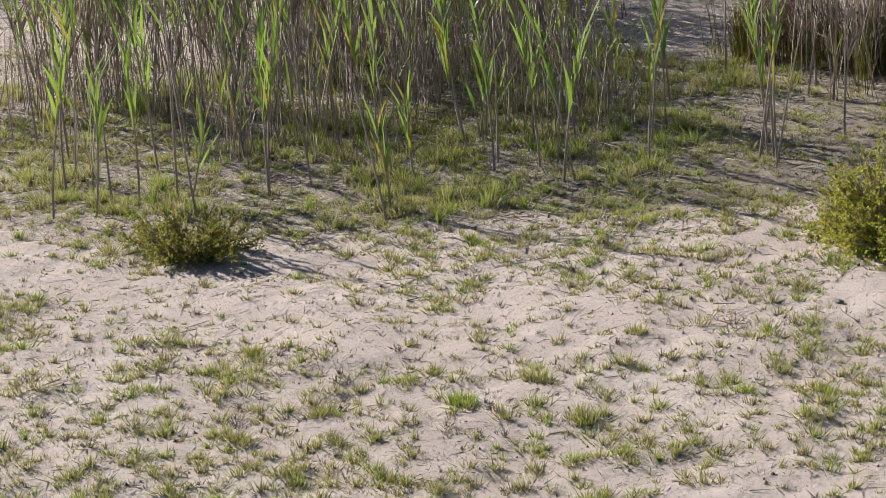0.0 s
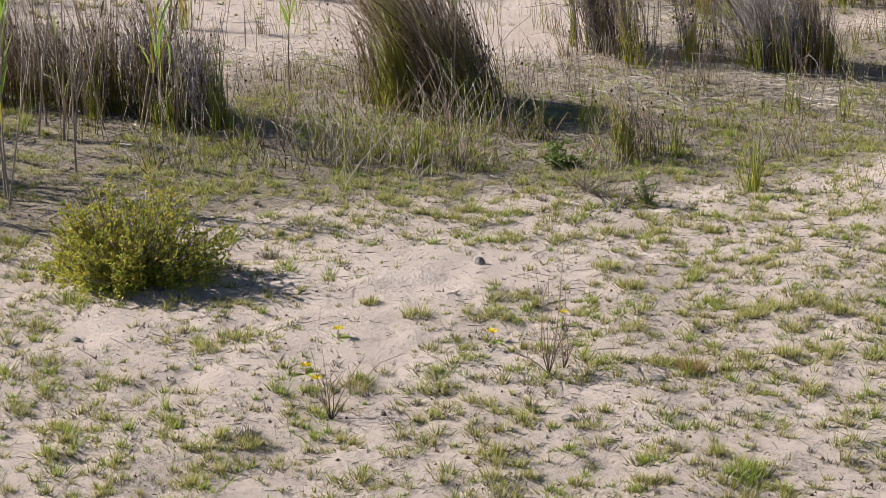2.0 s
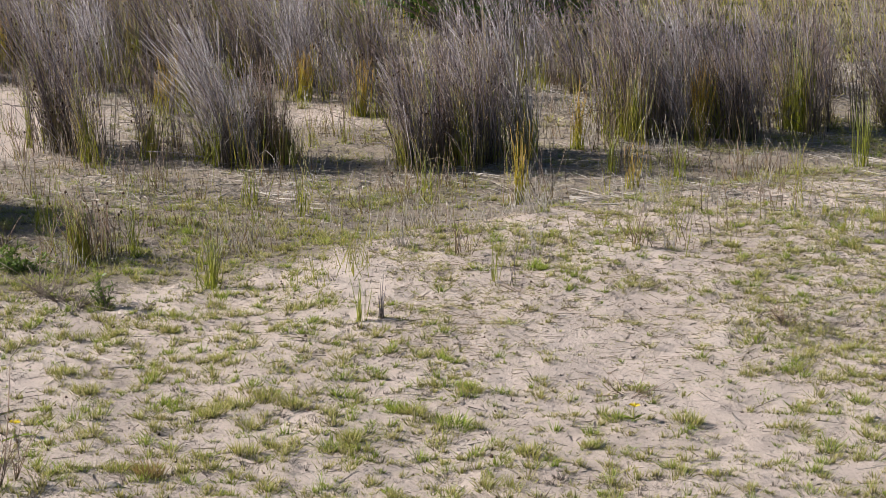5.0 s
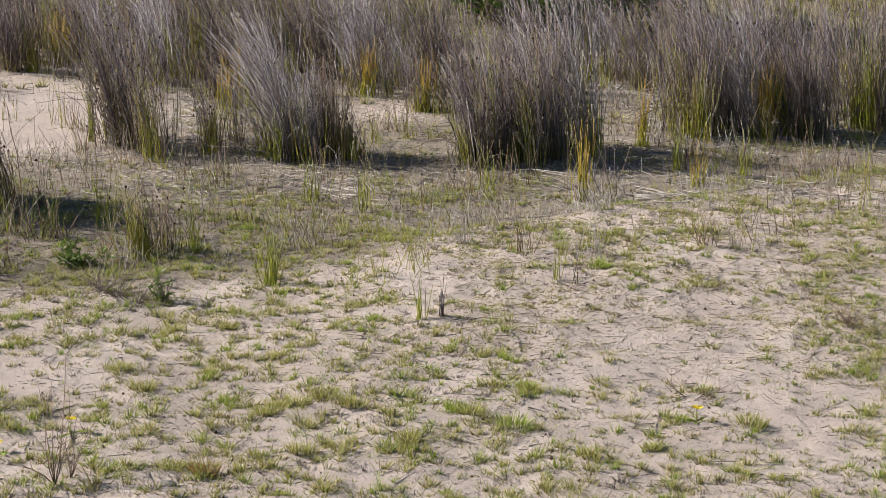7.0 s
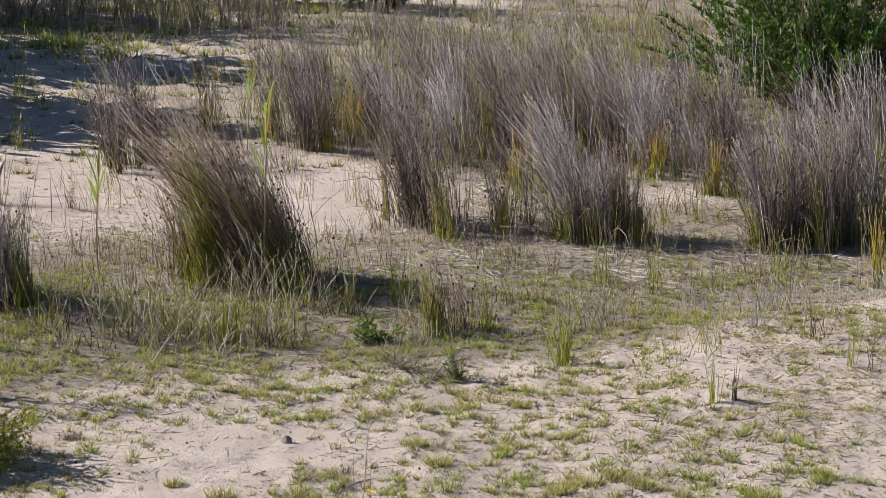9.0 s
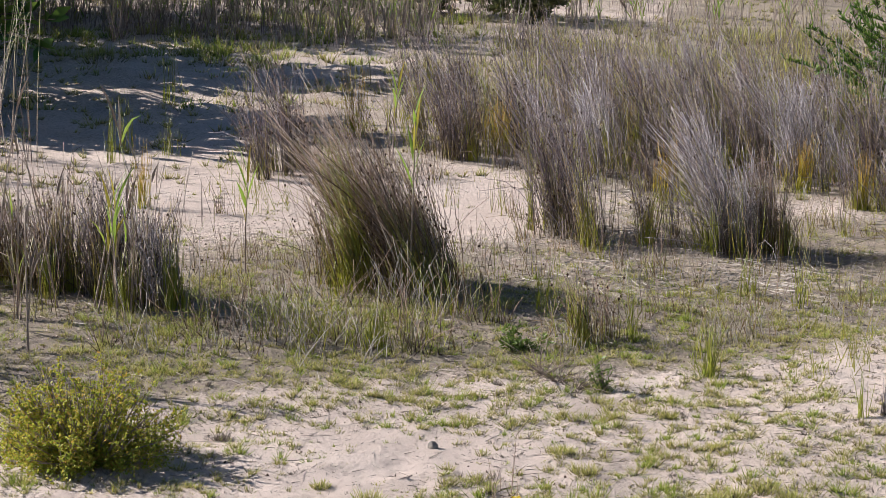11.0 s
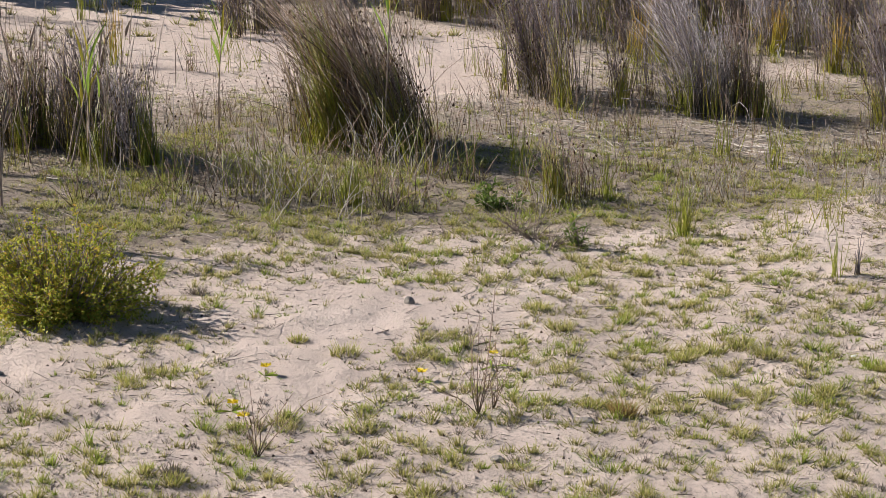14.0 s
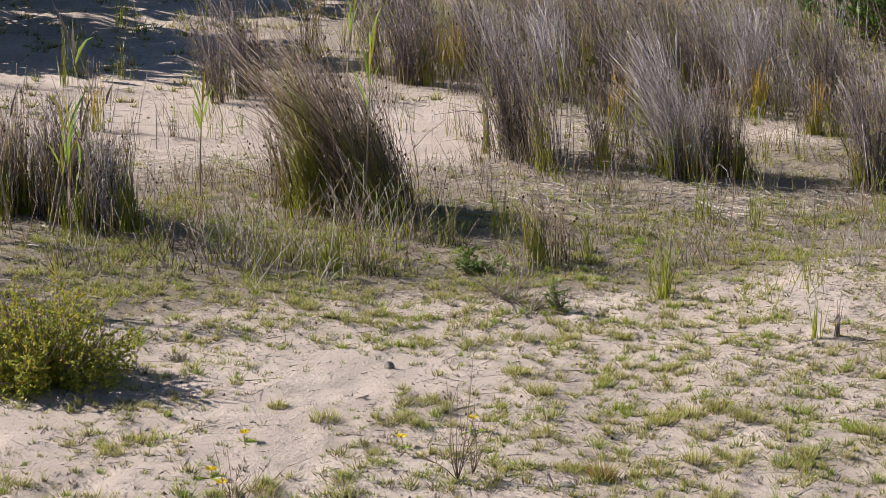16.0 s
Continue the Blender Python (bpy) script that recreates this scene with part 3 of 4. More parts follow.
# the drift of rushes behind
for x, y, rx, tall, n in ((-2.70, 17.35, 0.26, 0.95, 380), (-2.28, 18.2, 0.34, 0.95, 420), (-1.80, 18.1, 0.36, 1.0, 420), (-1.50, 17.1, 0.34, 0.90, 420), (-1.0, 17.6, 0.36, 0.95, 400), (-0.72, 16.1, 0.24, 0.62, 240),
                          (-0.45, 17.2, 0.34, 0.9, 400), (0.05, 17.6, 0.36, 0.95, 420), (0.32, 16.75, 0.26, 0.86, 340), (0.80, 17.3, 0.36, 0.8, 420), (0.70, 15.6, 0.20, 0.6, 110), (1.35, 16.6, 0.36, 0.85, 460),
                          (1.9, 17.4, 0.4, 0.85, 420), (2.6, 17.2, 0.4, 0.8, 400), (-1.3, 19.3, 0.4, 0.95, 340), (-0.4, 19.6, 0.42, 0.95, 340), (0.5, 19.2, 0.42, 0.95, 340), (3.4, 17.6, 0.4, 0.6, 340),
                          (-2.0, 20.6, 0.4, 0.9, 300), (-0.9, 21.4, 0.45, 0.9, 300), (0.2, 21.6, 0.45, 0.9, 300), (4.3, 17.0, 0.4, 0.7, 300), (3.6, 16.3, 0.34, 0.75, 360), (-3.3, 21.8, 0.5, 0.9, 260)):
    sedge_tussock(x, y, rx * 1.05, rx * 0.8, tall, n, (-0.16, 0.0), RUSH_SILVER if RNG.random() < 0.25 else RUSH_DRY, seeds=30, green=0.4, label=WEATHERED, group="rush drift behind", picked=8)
sedge_tussock(-0.92, 11.24, 0.09, 0.08, 0.58, 70, (-0.14, 0.0), RUSH_BROWN, seeds=30, green=1.3, splay=0.30, label="small thin rush tussock with green stems")


for x, y, r, tall, n in ((-1.64, 14.30, 0.03, 0.78, 16), (-1.50, 14.22, 0.04, 0.70, 22), (-1.44, 14.28, 0.03, 0.45, 16), (-0.36, 13.75, 0.05, 0.40, 24), (0.95, 13.75, 0.07, 0.42, 50), (3.95, 15.2, 0.10, 0.70, 60), (4.02, 13.74, 0.05, 0.55, 24),
                         (2.28, 13.55, 0.05, 0.32, 18), (2.75, 15.3, 0.05, 0.6, 30), (-5.35, 16.3, 0.08, 0.6, 16), (-2.55, 18.7, 0.12, 0.6, 60), (-2.30, 18.4, 0.10, 0.6, 50), (-5.90, 19.8, 0.10, 0.75, 14), (-5.42, 16.9, 0.08, 0.6, 16), (-5.20, 20.4, 0.08, 0.6, 10), (-5.0, 16.8, 0.10, 0.4, 16)):
    rush_clump(x, y, r, tall, n, RUSH_GREEN, "slender yellow-green rush clump at a tussock's edge", 0.05, 0.05)
GOLD = "upright golden-yellow rush clump turning orange at the tips"
for x, y, r, tall, n in ((1.56, 12.61, 0.045, 0.60, 20), (-0.78, 15.6, 0.09, 0.5, 60), (0.25, 16.33, 0.1, 0.5, 60), (0.70, 15.63, 0.06, 0.48, 34), (3.08, 14.7, 0.08, 0.6, 50), (-3.66, 18.05, 0.09, 0.72, 56), (-1.3, 19.0, 0.1, 0.6, 40),
                         (2.15, 14.35, 0.05, 0.5, 26), (-4.48, 14.41, 0.09, 0.55, 34), (2.35, 13.1, 0.06, 0.3, 20), (-2.3, 17.5, 0.14, 0.5, 70)):
    rush_clump(x, y, r, tall, n, RUSH_GOLD, GOLD)
THIN = "thin clump of dry upright rush stems on sand"
for x, y, r, tall, n in ((0.49, 9.79, 0.03, 0.25, 12), (0.59, 9.82, 0.02, 0.22, 7), (-0.26, 10.58, 0.05, 0.36, 24), (1.20, 10.5, 0.03, 0.28, 6), (1.30, 10.46, 0.02, 0.3, 3), (-2.05, 10.75, 0.10, 0.30, 40), (-0.72, 11.3, 0.05, 0.4, 18), (-0.1, 12.6, 0.08, 0.3, 20),
                         (-1.25, 11.9, 0.08, 0.35, 20), (0.2, 12.3, 0.06, 0.3, 14), (2.7, 13.4, 0.06, 0.35, 16), (1.0, 12.9, 0.06, 0.3, 14)):
    rush_clump(x, y, r, tall, n, RUSH_GREEN if n % 2 == 0 else RUSH_DRY, THIN, 0.12)
for x, y, r, n in ((-2.45, 10.75, 0.34, 140), (-2.0, 10.85, 0.28, 110), (-2.85, 10.9, 0.30, 80), (-2.1, 11.6, 0.34, 80), (-1.7, 11.4, 0.25, 60), (-3.2, 10.6, 0.34, 50)):
    rush_clump(x, y, r, 0.40, n // 3, RUSH_BROWN, "low loose patch of thin dry rush stems", 0.3, 0.28, 0.15)
    rush_clump(x, y, r, 0.36, n // 3, PALE_STRAW, "low loose patch of thin bleached rush stems", 0.35, 0.28, 0.15)
    rush_clump(x, y, r, 0.34, n // 2, RUSH_GREEN, "low loose patch of thin green rush stems", 0.25, 0.28, 0.15)



# ---- thin stems standing about between the tussocks ----
def wisps(name, groups, each, xs, ys, tall, mat, label, keep=0.5, big=1.0):
    gx, gy = spread(*xs, groups * 3), spread(*ys, groups * 3)
    ok = fractal(gx, gy, 1.2, 71, 3) + 0.35 * litter_at(gx, gy) > keep
    gx, gy = gx[ok][:groups], gy[ok][:groups]
    which = RNG.integers(0, len(gx), len(gx) * each)
    n = len(which)
    wide = spread(0.02, 0.13, len(gx))[which] * big
    x, y = gx[which] + RNG.normal(0, 1, n) * wide, gy[which] + RNG.normal(0, 1, n) * wide
    way = unit(RNG.normal(0, 0.22, (n, 3)) * (1, 1, 0) + (-0.06, 0, 1))
    p = paths(on_ground(x, y), way, spread(*tall, n) * spread(0.6, 1.1, len(gx))[which], RNG.normal(0, 0.14, (n, 3)), 4)
    tagged(new(name, tubes(name, p, spread(0.0014, 0.0030, n) * big, 0.001 * big, mat)), label, "rushes", kind="stuff")


wisps("dry_wisps", 190, 14, (-4.4, 4.2), (11.0, 17.5), (0.08, 0.34), RUSH_BROWN, "thin brown dead stems standing between the tussocks")
wisps("green_wisps", 120, 8, (-4.4, 4.2), (10.4, 17.5), (0.10, 0.36), RUSH_GREEN, "thin yellow-green rush stems standing between the tussocks")
wisps("back_dry_wisps", 260, 12, (-3.5, 7), (18.5, 27), (0.2, 0.7), RUSH_DRY, "thin grey rushes behind the tussocks", 0.45, 1.8)
wisps("back_green_wisps", 240, 10, (-3.5, 7), (18.5, 27), (0.15, 0.6), RUSH_GREEN, "thin yellow-green rushes behind the tussocks", 0.45, 1.8)
wisps("fallen_wisps", 120, 16, (-3.0, 4.2), (10.8, 17.5), (0.05, 0.22), PALE_STRAW, "pale dead stems leaning between the tussocks")


# ---- reeds ----
def reed_parts(ob, tall, leaves, leaf_mat, bare=0.35):
    way = unit(np.array([[RNG.normal(0, 0.05), RNG.normal(0, 0.05), 1.0]]))
    bend = RNG.normal(0, 0.05, (1, 3))
    stalk = paths(np.array([[0, 0, -0.02]]), way, np.array([tall]), bend, 7)
    part("stalk", tubes("stalk", stalk, [0.0065], [0.003], REED_STALK, 6), ob)
    for n in range(leaves):
        s = bare + (1 - bare) * (n + 0.5) / leaves
        foot = np.array([[0, 0, -0.02]]) + way * tall * s + bend * tall * s * s
        a = n * 2.6 + RNG.normal(0, 0.5)
        rise = RNG.uniform(3.5, 8.0)
        leaf_way = unit(np.array([[math.cos(a), math.sin(a), rise]]))
        length = np.array([RNG.uniform(0.14, 0.30)])
        p = paths(foot, leaf_way, length, np.array([[math.cos(a) * 0.16, math.sin(a) * 0.16, -RNG.uniform(0.0, 0.12)]]), 6)
        mat = leaf_mat if RNG.random() > 0.15 else REED_YELLOW
        part("leaf", blades("leaf", p, [RNG.uniform(0.012, 0.026)], mat, [(0, 0.35), (0.3, 1), (0.65, 0.7), (1, 0.02)], 0.35), ob)


def reed_kind(tall, leaves, bare, leaf_mat=REED_LEAF):
    ob = tagged(new("common_reed"), "slender green-leaved reed on a thin brown stalk", "reed", "reeds")
    reed_parts(ob, tall, leaves, leaf_mat, bare)
    return ob


REEDS = [reed_kind(0.62, 7, 0.5), reed_kind(0.85, 11, 0.4), reed_kind(1.1, 13, 0.35), reed_kind(1.35, 14, 0.4), reed_kind(0.5, 7, 0.3), reed_kind(1.2, 8, 0.5)]
BARE_REEDS = [tagged(new("dry_reed"), "bare leafless dry reed stalk, greyish brown", "reed", "dry reeds") for _ in range(3)]
for ob, tall in zip(BARE_REEDS, (0.75, 1.05, 1.3)):
    reed_parts(ob, tall, 1, REED_DEAD, 0.8)
reed_spots = [(-6.40, 7.91, 4), (-5.87, 8.82, 1), (-6.15, 8.24, 2), (-5.24, 8.96, 1), (-4.76, 8.92, 1), (-4.06, 9.74, 1), (-4.12, 9.80, 3), (-3.76, 11.20, 0), (-3.59, 11.01, 0), (-3.20, 12.40, 0), (-3.12, 17.0, 0),
              (-5.01, 10.62, 2), (-4.48, 10.74, 1), (-5.04, 11.5, 2), (-2.10, 12.0, 5), (-6.9, 8.3, 1), (-7.2, 7.9, 2), (-7.6, 8.4, 3), (-6.7, 8.8, 3), (-6.3, 9.0, 2), (-5.6, 9.3, 2), (-5.1, 9.6, 3), (-4.8, 10.1, 1),
              (-5.5, 8.6, 4), (-4.55, 9.35, 0), (-6.75, 7.6, 1), (-7.0, 8.7, 5), (-4.7, 9.7, 5), (-8.0, 8.6, 3), (-5.2, 10.2, 2), (-6.11, 8.18, 1), (-5.44, 8.26, 4), (-6.75, 7.94, 1), (-6.9, 7.45, 2), (-4.80, 8.88, 1), (-3.97, 9.64, 2), (-6.05, 9.1, 2), (-7.4, 8.9, 3), (-5.75, 9.5, 2), (-6.6, 9.3, 3), (-5.9, 9.9, 3), (-5.05, 9.1, 1)]
reeds_used, bare_used = set(), set()


def stand(kind, used, index, x, y):
    m = pose(x, y, float(height_at(x, y)), RNG.normal(0, 5), RNG.normal(0, 5), RNG.uniform(0, 360))
    if index in used:
        copy_thing(kind[index], m)
    else:
        used.add(index)
        kind[index].matrix_basis = m


for x, y, kind in reed_spots:
    stand(REEDS, reeds_used, kind, x, y)
dry_spots = [(-4.62, 11.05, 2), (-4.32, 11.0, 2), (-4.7, 11.25, 1), (-4.0, 11.2, 1), (-3.8, 11.25, 0), (-4.15, 10.95, 1), (-5.3, 8.0, 0), (-6.2, 7.7, 0), (-3.83, 10.25, 0), (-4.37, 11.26, 2), (-6.55, 8.0, 1), (-6.0, 8.4, 2), (-5.7, 8.7, 1), (-5.0, 9.2, 0), (-7.3, 8.1, 1), (-6.9, 7.9, 0), (-5.3, 9.1, 0), (-4.02, 9.72, 0), (-4.08, 9.68, 0), (-3.92, 9.51, 0)]
for x, y, kind in dry_spots:
    stand(BARE_REEDS, bare_used, kind, x, y)


def reed_bed(name, n, xs, ys, keep, tall, label, leaves=1.6, share=0.5, lowest=0.25):
    x, y = spread(*xs, n * 4), spread(*ys, n * 4)
    ok = keep(x, y) & (fractal(x, y, 0.35, 91, 2) > 0.42)
    x, y = x[ok][:n], y[ok][:n]
    n = len(x)
    # the stalks stand in bunches of about six
    root = RNG.integers(0, max(1, n // 6), n)
    x, y = x[root] + RNG.normal(0, 0.055, n), y[root] + RNG.normal(0, 0.055, n)
    base = on_ground(x, y)
    way = unit(RNG.normal(0, 0.12, (n, 3)) * (1, 1, 0) + (0, 0, 1))
    length = spread(*tall, n)
    bend = RNG.normal(0, 0.09, (n, 3))
    ob = tagged(new(name, tubes(name, paths(base, way, length, bend, 5), spread(0.0020, 0.0050, n), 0.0017, REED_STALK)), label, "reeds", kind="stuff")
    k = int(n * leaves)
    pick, at = RNG.integers(0, n, k), spread(lowest, 1.0, k)
    foot = base[pick] + way[pick] * (length[pick] * at)[:, None] + bend[pick] * (length[pick] * at**2)[:, None]
    a = spread(0, 2 * np.pi, k)
    out = np.stack([np.cos(a), np.sin(a), spread(1.6, 8.0, k)], -1)
    p = paths(foot, unit(out), spread(0.14, 0.36, k), np.stack([0.15 * np.cos(a), 0.15 * np.sin(a), -0.5 * spread(0, 1, k) ** 3], -1), 4)
    fresh = RNG.random(k) < share * smooth(at, lowest, lowest + 0.4) + 0.1
    for piece, mat, mark, word in ((fresh, REED_LEAF, "green_leaves", "fresh green reed leaves"), (~fresh, REED_DEAD, "dead_leaves", "dry brown reed leaves")):
        gold = piece & (RNG.random(k) < (0.15 if mat is REED_LEAF else 0))
        part(mark, blades(mark, p[piece & ~gold], spread(0.010, 0.024, (piece & ~gold).sum()), mat, [(0, 0.4), (0.35, 1), (1, 0.02)], 0.3), ob, word)
        if gold.any():
            part("yellow_leaves", blades("yellow_leaves", p[gold], spread(0.010, 0.022, gold.sum()), REED_YELLOW, [(0, 0.4), (0.35, 1), (1, 0.02)], 0.3), ob, "yellowing reed leaves")
    return ob


def in_bed(x, y):
    front = np.interp(x, [-12, -9.6, -8.4, -6.6, -5.2, -4.9, -4.85], [10.6, 9.6, 9.0, 9.35, 10.1, 10.7, 30])
    rear = front + 5.0
    return (y > front + 0.5 * (fractal(x, y, 0.8, 77, 2) - 0.5)) & (y < rear) & (x < -5.2 - 0.5 * np.clip(y - 10.2, 0, 9)) & (x > -9.1) & ((x < -6.6) | (fractal(x, y, 0.5, 93, 2) > 0.45))


def before_bed(x, y):
    front = np.interp(x, [-11, -9.6, -8.4, -6.6, -5.2, -4.9, -4.7], [13.0, 10.2, 9.0, 9.35, 10.1, 10.7, 10.7])
    return (y > front - 1.2) & (y < front + 0.1) & (x < -5.0)


reed_bed("reed_bed", 2200, (-11.5, -4.8), (8, 15), in_bed, (0.7, 1.4), "dense bed of dry brown reed stalks with green leaves", 2.4, 0.6)
reed_bed("reed_bed_back", 2600, (-15, -6), (11.4, 17), lambda x, y: (y > 11.6 + 0.35 * np.clip(x + 9, 0, 9)) & (y < 16.5), (1.0, 1.7), "dense dark reeds at the back of the bed", 0.6, 0.4)
reed_bed("reed_fringe", 210, (-9.5, -4.5), (7.4, 11), before_bed, (0.25, 0.85), "thin fringe of reed stalks at the edge of the bed", 0.9)
reed_bed("reed_thicket", 45, (-4.9, -3.4), (10.8, 11.7), lambda x, y: x < 0, (0.4, 1.0), "thin dry reeds standing among the rushes", 1.3, 0.12)
reed_bed("far_reeds", 2600, (-13, 8), (27.5, 36), lambda x, y: y > 27.5, (0.5, 1.4), "far belt of yellow-green reeds behind the rushes", 2.2, 0.8, 0.05)
reed_bed("shaded_reeds", 1900, (-14, -3.6), (25.4, 29), lambda x, y: x < -3.9 - 0.1 * (y - 24), (0.7, 2.0), "tall green-grey reeds in shade at the back", 2.6, 0.75, 0.02)


# ---- shrubs ----
def shrub(x, y, rx, ry, tall, stems, leaves, leaf, width, mat, label, group="", name="shrub", rise=1.0, thick=0.006, skirt=0.0):
    ob = thing(name, x, y, label, "shrub", group)
    a, r = spread(0, 2 * np.pi, stems), np.sqrt(spread(0.02, 1, stems))
    goal = np.stack([rx * r * np.cos(a), ry * r * np.sin(a), tall * (1 - 0.75 * r**2) * spread(0.7, 1.08, stems)], -1)
    foot = np.stack([goal[:, 0] * 0.2, goal[:, 1] * 0.2, np.full(stems, -0.03)], -1)
    reach = np.linalg.norm(goal - foot, axis=1)
    p = paths(foot, unit(goal - foot), reach, RNG.normal(0, 0.08, (stems, 3)), 5)
    girth = spread(0.7, 1.3, stems) * thick
    for m in range(stems):
        part("branch", tubes("branch", p[m : m + 1], girth[m : m + 1], thick * 0.3, TWIG, 5), ob)
    k = stems * 9
    pick, at = RNG.integers(0, stems, k), spread(0.15, 1, k)
    node = foot[pick] + (goal - foot)[pick] * at[:, None]
    side = unit(unit(goal - foot)[pick] + RNG.normal(0, 0.6, (k, 3)) + (0, 0, 0.25 * rise))
    q = paths(node, side, spread(0.12, 0.34, k) * max(rx, tall) * 0.8, RNG.normal(0, 0.08, (k, 3)), 3)
    part("twig_mass", tubes("twig_mass", q, thick * 0.35, thick * 0.15, TWIG), ob, kind="stuff")
    pick, at = RNG.integers(0, k, leaves), spread(0.15, 1.02, leaves)
    node = q[pick, 0] * (1 - at)[:, None] + q[pick, 2] * at[:, None]
    low = RNG.random(leaves) < skirt
    node[low, 2] *= spread(0.1, 0.7, low.sum())
    node[:, 2] = np.maximum(node[:, 2], 0.01)
    way = unit(side[pick] * 0.6 + RNG.normal(0, 0.6, (leaves, 3)) + (0, 0, 0.45 * rise))
    p = paths(node, way, spread(0.7, 1.3, leaves) * leaf, np.stack([np.zeros(leaves), np.zeros(leaves), -spread(0, 0.3, leaves)], -1), 3)
    part("foliage", strips("foliage", p, spread(0.8, 1.2, leaves) * width, mat, [(0, 0.3), (0.5, 1), (1, 0.1)]), ob, kind="stuff")
    return ob


shrub(-2.92, 8.50, 0.44, 0.40, 0.42, 110, 28000, 0.016, 0.0098, SHRUB_LEAF, "low rounded green shrub with small yellow and orange leaves on sand", "low shrubs", "low_shrub", 0.6, skirt=0.48)
shrub(-5.86, 7.22, 0.36, 0.24, 0.17, 46, 10000, 0.015, 0.009, DULL_LEAF, "small spreading shrub with green and orange leaves on sand", "low shrubs", "low_shrub", skirt=0.28)
shrub(2.05, 20.3, 1.75, 1.2, 1.95, 120, 46000, 0.072, 0.016, TREE_LEAF, "large dense dark green shrub with narrow leaves", "", "large_shrub", 1.9, 0.014)
# Three shrubs added left of the view, only to throw shade on the back.
shrub(-8.9, 19.0, 1.8, 1.9, 3.2, 90, 6400, 0.26, 0.10, TREE_LEAF, "unseen tall shrub added to shade the sand", "shade shrubs", "unseen_shade_shrub", 1.2, 0.03)
shrub(-10.4, 23.2, 2.2, 2.2, 3.8, 90, 6400, 0.26, 0.11, TREE_LEAF, "unseen tall shrub added to shade the sand", "shade shrubs", "unseen_shade_shrub", 1.2, 0.03)
shrub(-12.4, 27.6, 2.3, 2.4, 4.6, 90, 5600, 0.28, 0.12, TREE_LEAF, "unseen tall shrub added to shade the sand", "shade shrubs", "unseen_shade_shrub", 1.2, 0.03)
for x, y, r, tall in ((-9.2, 29.9, 1.5, 1.9), (-7.4, 30.2, 1.3, 1.6), (-5.6, 30.4, 1.3, 1.5), (-3.6, 29.5, 0.9, 1.2), (-11.5, 27.5, 1.8, 2.6), (-4.6, 30.5, 1.4, 1.8)):
    shrub(x, y, r, r * 0.8, tall, 26, 2200, 0.095, 0.056, SCRUB_LEAF, "low dull green shrub at the back of the sand", "back shrubs", "low_shrub", 1.0, 0.005)
shrub(-1.30, 10.98, 0.18, 0.12, 0.13, 18, 520, 0.036, 0.010, HERB_LEAF, "low leafy green herb between dry grass", "", "green_herb", 0.7, 0.003)


# ---- weeds and flowers ----
def dry_weed(x, y, r, tall, n, label, mat=RUSH_BROWN):
    ob = thing("dry_weed", x, y, label, "weed", "dry weeds")
    a = spread(0, 2 * np.pi, n)
    way = unit(np.stack([np.cos(a) * r, np.sin(a) * r, spread(0.3, 1, n) * tall], -1))
    length = spread(0.5, 1, n) * math.hypot(r, tall)
    p = paths(np.zeros((n, 3)) - (0, 0, 0.01), way, length, RNG.normal(0, 0.22, (n, 3)), 5)
    for m in range(n):
        part("stem", tubes("stem", p[m : m + 1], 0.0024, 0.0011, mat, 4), ob)
    k = n * 4
    pick, at = RNG.integers(0, n, k), RNG.integers(1, 5, k)
    q = paths(p[pick, at], unit(way[pick] + RNG.normal(0, 0.6, (k, 3))), spread(0.15, 0.4, k) * tall, np.zeros((k, 3)), 3)
    q[..., 2] = np.maximum(q[..., 2], 0.004)
    part("side_twig_mass", tubes("side_twig_mass", q, 0.0014, 0.0008, mat), ob, kind="stuff")


shrub(-0.78, 10.22, 0.06, 0.05, 0.17, 8, 130, 0.035, 0.009, HERB_LEAF, "small dark green upright herb beside dry twigs", "", "green_herb", 0.8, 0.003)
for x, y in ((-1.02, 10.32), (-0.92, 10.22), (-1.12, 10.45)):
    dry_weed(x, y, 0.20, 0.22, 16, "scraggly grey leafless twigs on sand", TWIG)
for x, y, r, tall, n in ( (-0.95, 7.55, 0.07, 0.30, 10), (-0.90, 7.62, 0.05, 0.22, 6), (1.64, 8.75, 0.26, 0.10, 14), (2.59, 9.83, 0.12, 0.14, 20), (-3.19, 7.22, 0.08, 0.05, 18), (-5.0, 5.9, 0.15, 0.08, 10), (-1.68, 6.95, 0.06, 0.28, 8), (1.35, 10.3, 0.2, 0.05, 6)):
    dry_weed(x, y, r, tall, n, "dry grey branching weed on sand")


